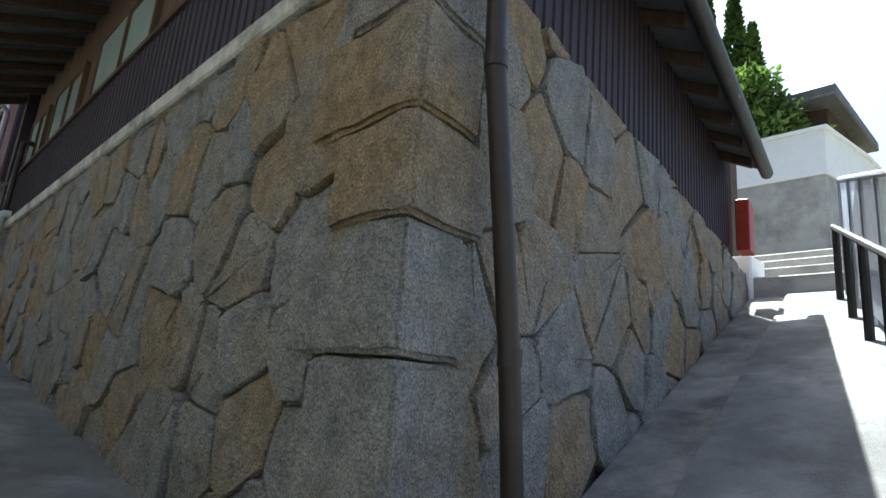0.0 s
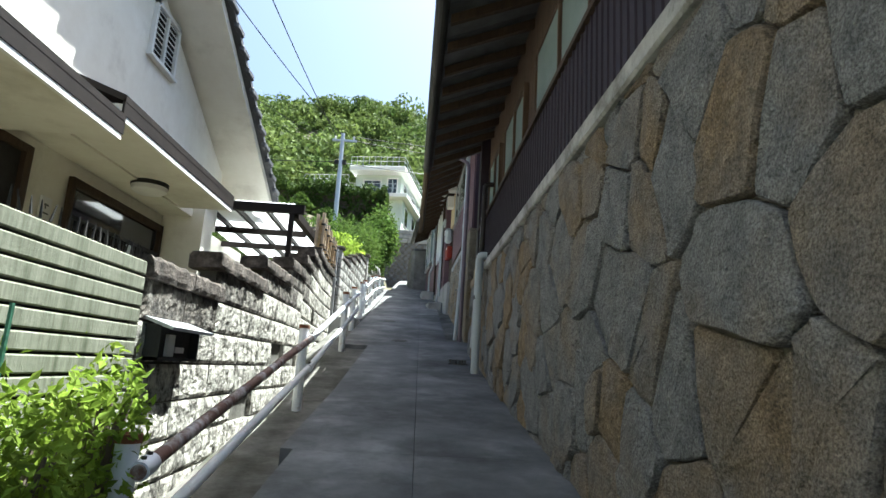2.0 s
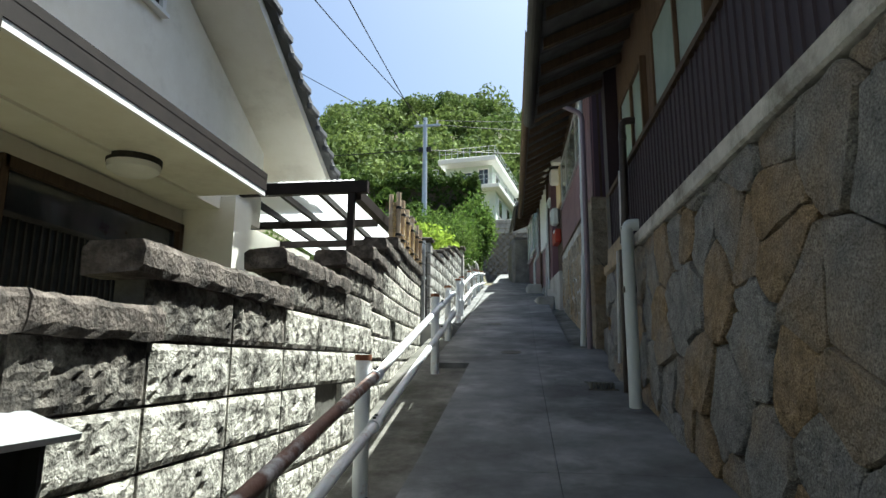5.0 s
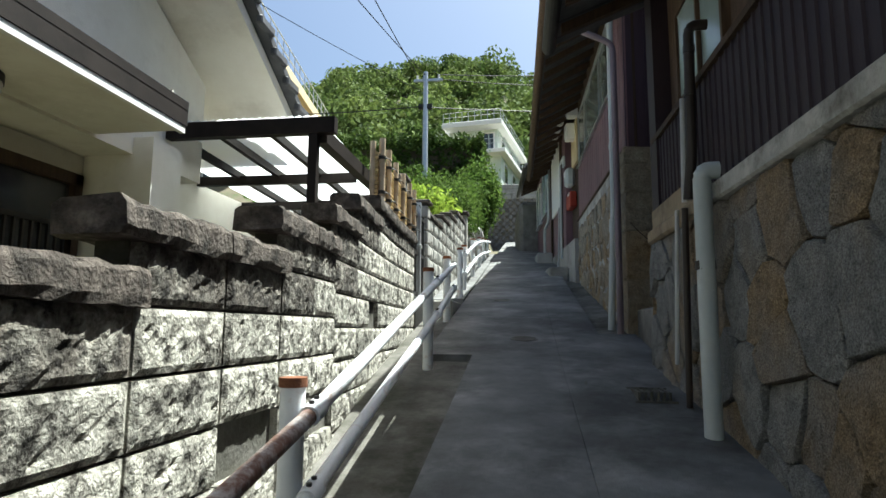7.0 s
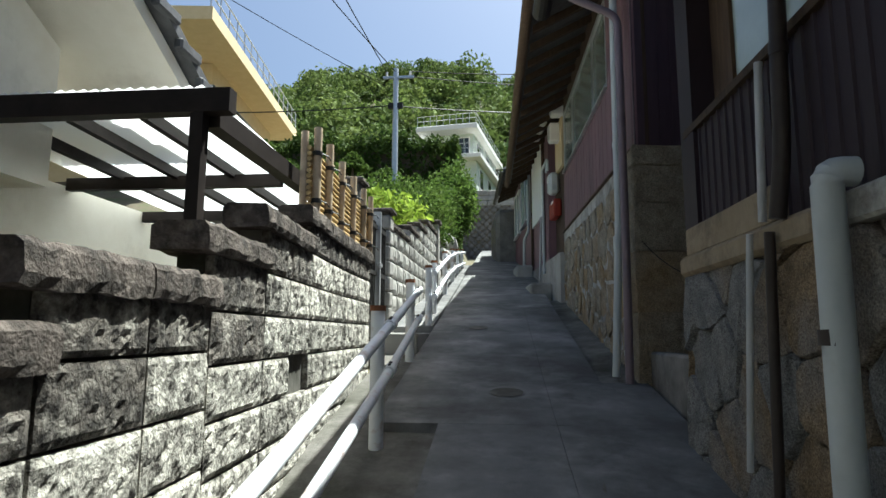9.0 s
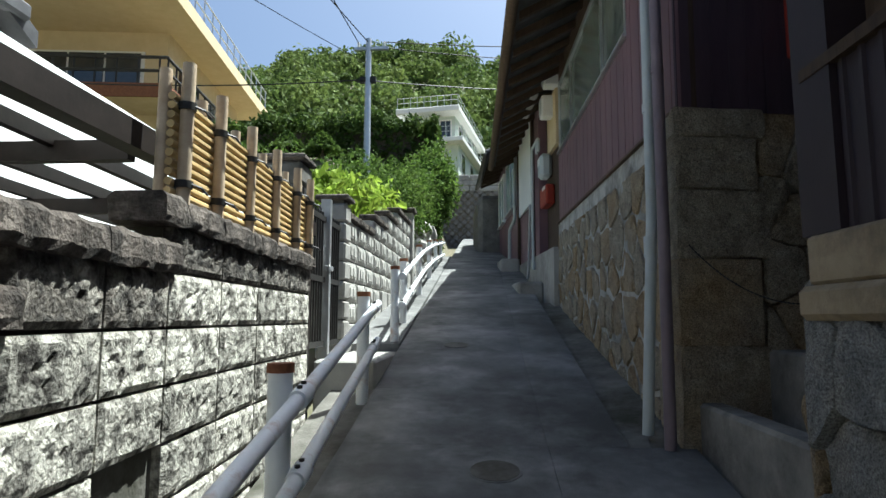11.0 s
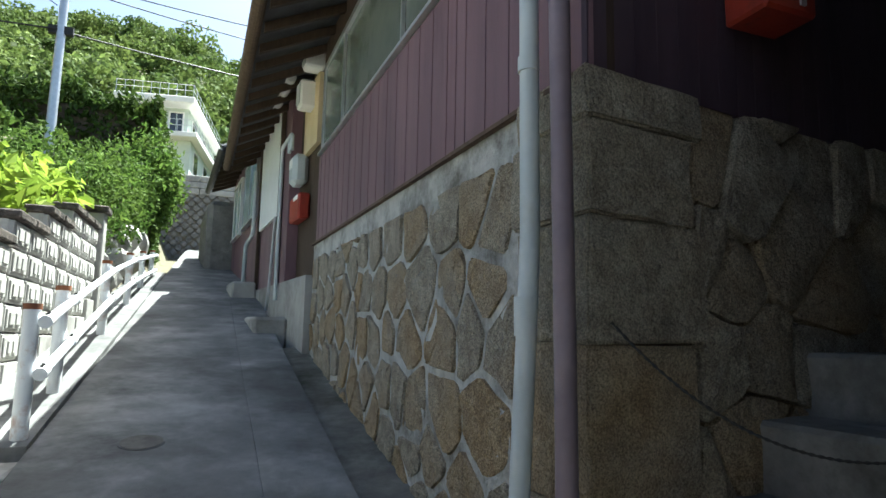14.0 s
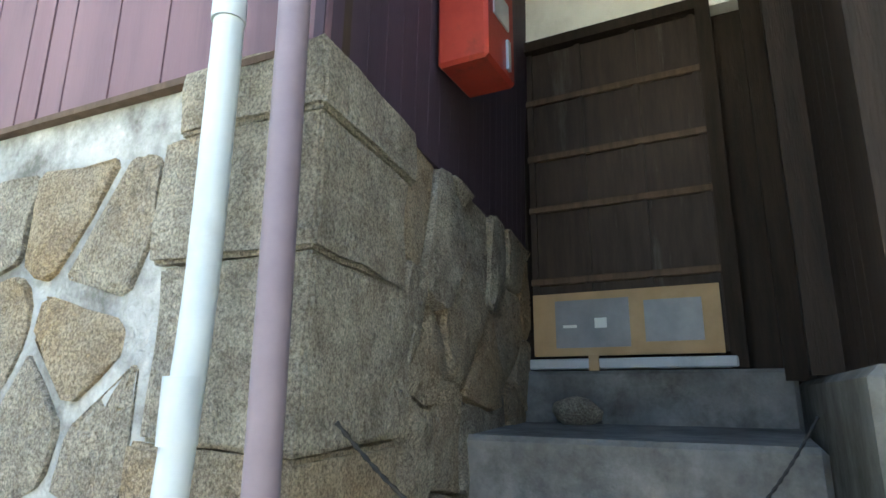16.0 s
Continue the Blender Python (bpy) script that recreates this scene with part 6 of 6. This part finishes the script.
def bush(name, centre, radii, n, size, mat, label, stems=5):
    t = thing(name, label, "bush")
    c = Vector(centre)
    gz = min(hill(c.x, c.y), c.z - radii[2] * 0.6)
    for i in range(stems):
        a = 2 * math.pi * i / stems
        e = c + Vector((math.cos(a) * radii[0] * 0.5, math.sin(a) * radii[1] * 0.5, radii[2] * 0.4))
        part("stem", tube([(c.x, c.y, gz - 0.05), c.lerp(e, 0.4) - Vector((0, 0, radii[2] * 0.3)), e], [0.03, 0.02, 0.006], 5), BARK, t)
    tagged(part("leaves", leaf_cloud(shell(n, centre, radii), size, nprng), mat, t), kind="stuff")
    return t


for cx, cy, cz, rx, ry, rz, n, size in ((-0.35, 16.0, 6.12, 0.42, 0.7, 0.42, 420, 0.085), (-0.85, 16.6, 6.35, 0.5, 0.8, 0.42, 480, 0.09), (-1.3, 15.6, 6.1, 0.45, 0.7, 0.4, 360, 0.085), (-0.3, 17.2, 6.35, 0.42, 0.6, 0.4, 380, 0.085)):
    bush("vine_bush", (cx, cy, cz), (rx, ry, rz), n, size, LIMELEAF, "broad-leaved lime green plant behind the garden wall")
for cx, cy, cz, rx, ry, rz, n, size in ((-0.25, 19.2, 6.75, 0.6, 0.9, 0.75, 2600, 0.04), (-0.9, 18.6, 6.7, 0.7, 0.8, 0.8, 2600, 0.045), (-1.9, 18.2, 6.6, 0.8, 1.0, 0.85, 2600, 0.05), (-0.15, 21.3, 7.3, 0.6, 1.0, 0.9, 3000, 0.045), (-3.2, 19.5, 6.9, 1.1, 1.2, 1.0, 2400, 0.06), (-1.6, 22.0, 7.5, 1.2, 1.0, 1.0, 2600, 0.06), (-4.6, 21.0, 7.4, 1.5, 1.3, 1.2, 2600, 0.07)):
    bush("garden_bush", (cx, cy, cz), (rx, ry, rz), n, size, LEAF, "fine-leaved green garden shrub in front of the hedge")
bush("hedge_end_bush", (-0.05, 25.6, 8.5), (0.72, 0.9, 1.25), 6000, 0.07, LEAF, "rounded sunlit hedge end overhanging the alley")
for x, y, h in ((-3.2, 24.6, 9.9), (-2.2, 24.9, 9.4), (-4.3, 24.8, 10.0), (-1.2, 24.8, 9.2), (-5.3, 24.6, 9.7)):
    t = thing("conifer", "slender feathery conifer in front of the hedge", "tree", "conifers")
    part("trunk", tube([(x, y, hill(x, y) - 0.2), (x, y, h)], [0.06, 0.01], 6), BARK, t)
    s = nprng.uniform(0, 1, 900)
    a = nprng.uniform(0, 6.283, 900)
    rr = (1 - s) * 0.55 + 0.05
    c = np.stack([x + np.cos(a) * rr * nprng.uniform(0.4, 1, 900), y + np.sin(a) * rr * nprng.uniform(0.4, 1, 900), hill(x, y) + 0.3 + s * (h - hill(x, y) - 0.3)], 1)
    tagged(part("leaves", leaf_cloud(c, 0.11, nprng), HEDGELEAF, t), kind="stuff")
# shrub by the slat fence
for cx, cy, cz, r, n in ((0.62, 3.6, 2.98, 0.32, 2200), (0.60, 4.1, 3.12, 0.28, 1200), (0.62, 3.0, 2.9, 0.34, 2200), (0.60, 2.5, 2.85, 0.32, 1800)):
    bush("fence_shrub", (cx, cy, cz), (r * 0.5, r, r * 1.15), n, 0.021, LIMELEAF, "small bright green shrub beside slat fence", 6)
for (x, y, h) in ((0.55, 3.55, 3.55), (0.52, 3.2, 3.5)):
    gs = thing("garden_stake", "thin green plastic garden stake", "stake", "garden stakes")
    smooth(part("cane", tube([(x, y, 2.3), (x + 0.01, y, h)], 0.008, 6), material("green_cane", [(0.05, 0.14, 0.09), (0.08, 0.2, 0.13)], 5, 0.4), gs))
# pale rocks on the garden bank
rng = random.Random(8)
for i in range(16):
    bm = bmesh.new()
    bmesh.ops.create_icosphere(bm, subdivisions=2, radius=1)
    s = rng.uniform(0.18, 0.38)
    c = Vector((-0.15 + rng.uniform(-0.25, 0.2), 18.6 + i * 0.38, zg(18.6 + i * 0.38) + rng.uniform(0.1, 0.7)))
    for v in bm.verts:
        v.co = v.co * s * (1 + 0.35 * noise.noise(v.co * 1.7 + c)) + c
    ob = tagged(part("bank_rock", bm, CONCRETE), "pale rough rock in the garden bank", "rock", "bank rocks")

# wooded hill: rounded crowns of many clumps, the leaves facing outwards
def crown_leaves(centre, r, n, squash):
    """Leaf centres and outward directions over the clumps of one crown."""
    k = 9
    d = nprng.normal(size=(k, 3))
    d[:, 2] = np.abs(d[:, 2]) * 0.9
    d /= np.linalg.norm(d, axis=1, keepdims=True)
    heart = np.asarray(centre) + d * r * 0.62 * np.array([1, 1, squash])
    rad = r * nprng.uniform(0.32, 0.55, k)
    pick = nprng.integers(0, k, n)
    e = nprng.normal(size=(n, 3))
    e[:, 2] = e[:, 2] * 0.8 + 0.35
    e /= np.linalg.norm(e, axis=1, keepdims=True)
    return heart[pick] + e * rad[pick][:, None] * nprng.uniform(0.82, 1.05, (n, 1)), e


def facing_leaves(c, e, size, jitter=0.55):
    """Folded leaves whose faces lean outwards along e."""
    n = len(c)
    nn = e + nprng.normal(size=(n, 3)) * jitter
    nn /= np.linalg.norm(nn, axis=1, keepdims=True)
    a = np.cross(nn, nprng.normal(size=(n, 3)))
    a /= np.linalg.norm(a, axis=1, keepdims=True)
    b = np.cross(nn, a)
    s = size * nprng.uniform(0.6, 1.4, (n, 1))
    v = np.stack([c - a * s, c + b * s * 0.6 + nn * s * 0.2, c + a * s, c - b * s * 0.6 + nn * s * 0.2], 1).reshape(-1, 3)
    return v, [(4 * i, 4 * i + 1, 4 * i + 2, 4 * i + 3) for i in range(n)]


wr = random.Random(3)
cs, es = [], []
for i in range(1500):
    x, y = wr.uniform(-85, 55), 46 + 74 * wr.random()
    if y < 66 and -12 < x < 3:
        continue
    r = wr.uniform(1.4, 2.4) if wr.random() < 0.55 else wr.uniform(2.4, 4.2)
    c_, e_ = crown_leaves((x, y, hill(x, y) + r * wr.uniform(0.2, 0.75)), r, int(70 + 55 * r), wr.uniform(0.8, 1.1))
    cs.append(c_)
    es.append(e_)
woods = tagged(new("woods", mesh_of("woods", *facing_leaves(np.concatenate(cs), np.concatenate(es), 0.36), WOODLEAF)), "sunlit mixed woods covering the steep hillside", "woods", kind="stuff")
# trees above the side lane
for x, y, z0, z1, r in ((18.0, 7.4, 9.0, 17.0, 0.75), (18.2, 6.55, 9.0, 15.9, 0.6), (17.9, 5.95, 9.0, 14.2, 0.5)):
    t = thing("cypress", "tall dark narrow cypress above the side lane", "tree", "cypresses")
    part("trunk", tube([(x, y, 4.0), (x, y, z1 - 0.3)], [0.12, 0.03], 7), BARK, t)
    s_ = nprng.random(2600)
    a_ = nprng.random(2600) * 2 * np.pi
    rr = r * (1 - s_) ** 0.6 * nprng.uniform(0.6, 1.1, 2600)
    c = np.stack([x + np.cos(a_) * rr, y + np.sin(a_) * rr, z0 + s_ * (z1 - z0)], 1)
    tagged(part("leaves", leaf_cloud(c, 0.12, nprng), HEDGELEAF, t), kind="stuff")
for x, y, z, r, n, mat in ((13.9, 4.75, 9.7, 0.62, 2600, LEAF), (13.8, 4.45, 8.75, 0.75, 2600, HEDGELEAF), (13.9, 3.6, 8.1, 0.5, 1200, HEDGELEAF)):
    t = thing("lane_tree", "dense green shrub above the side lane wall", "shrub", "lane shrubs")
    part("trunk", tube([(x, y, 5.0), (x, y, z)], [0.12, 0.05], 7), BARK, t)
    tagged(part("leaves", leaf_cloud(shell(n, (x, y, z), (r, r, r * 1.2)), 0.09, nprng), mat, t), kind="stuff")
lh = thing("lane_house", "dark wooden house behind the lane wall", "house")
part("wall", boxes((14.6, 3.5, 5.0, 17, 5.2, 9.45)), DARKWOOD, lh)
part("roof", boxes((14.0, 3.2, 9.451, 17.5, 5.6, 9.68), bevel=0.03), TILE, lh)
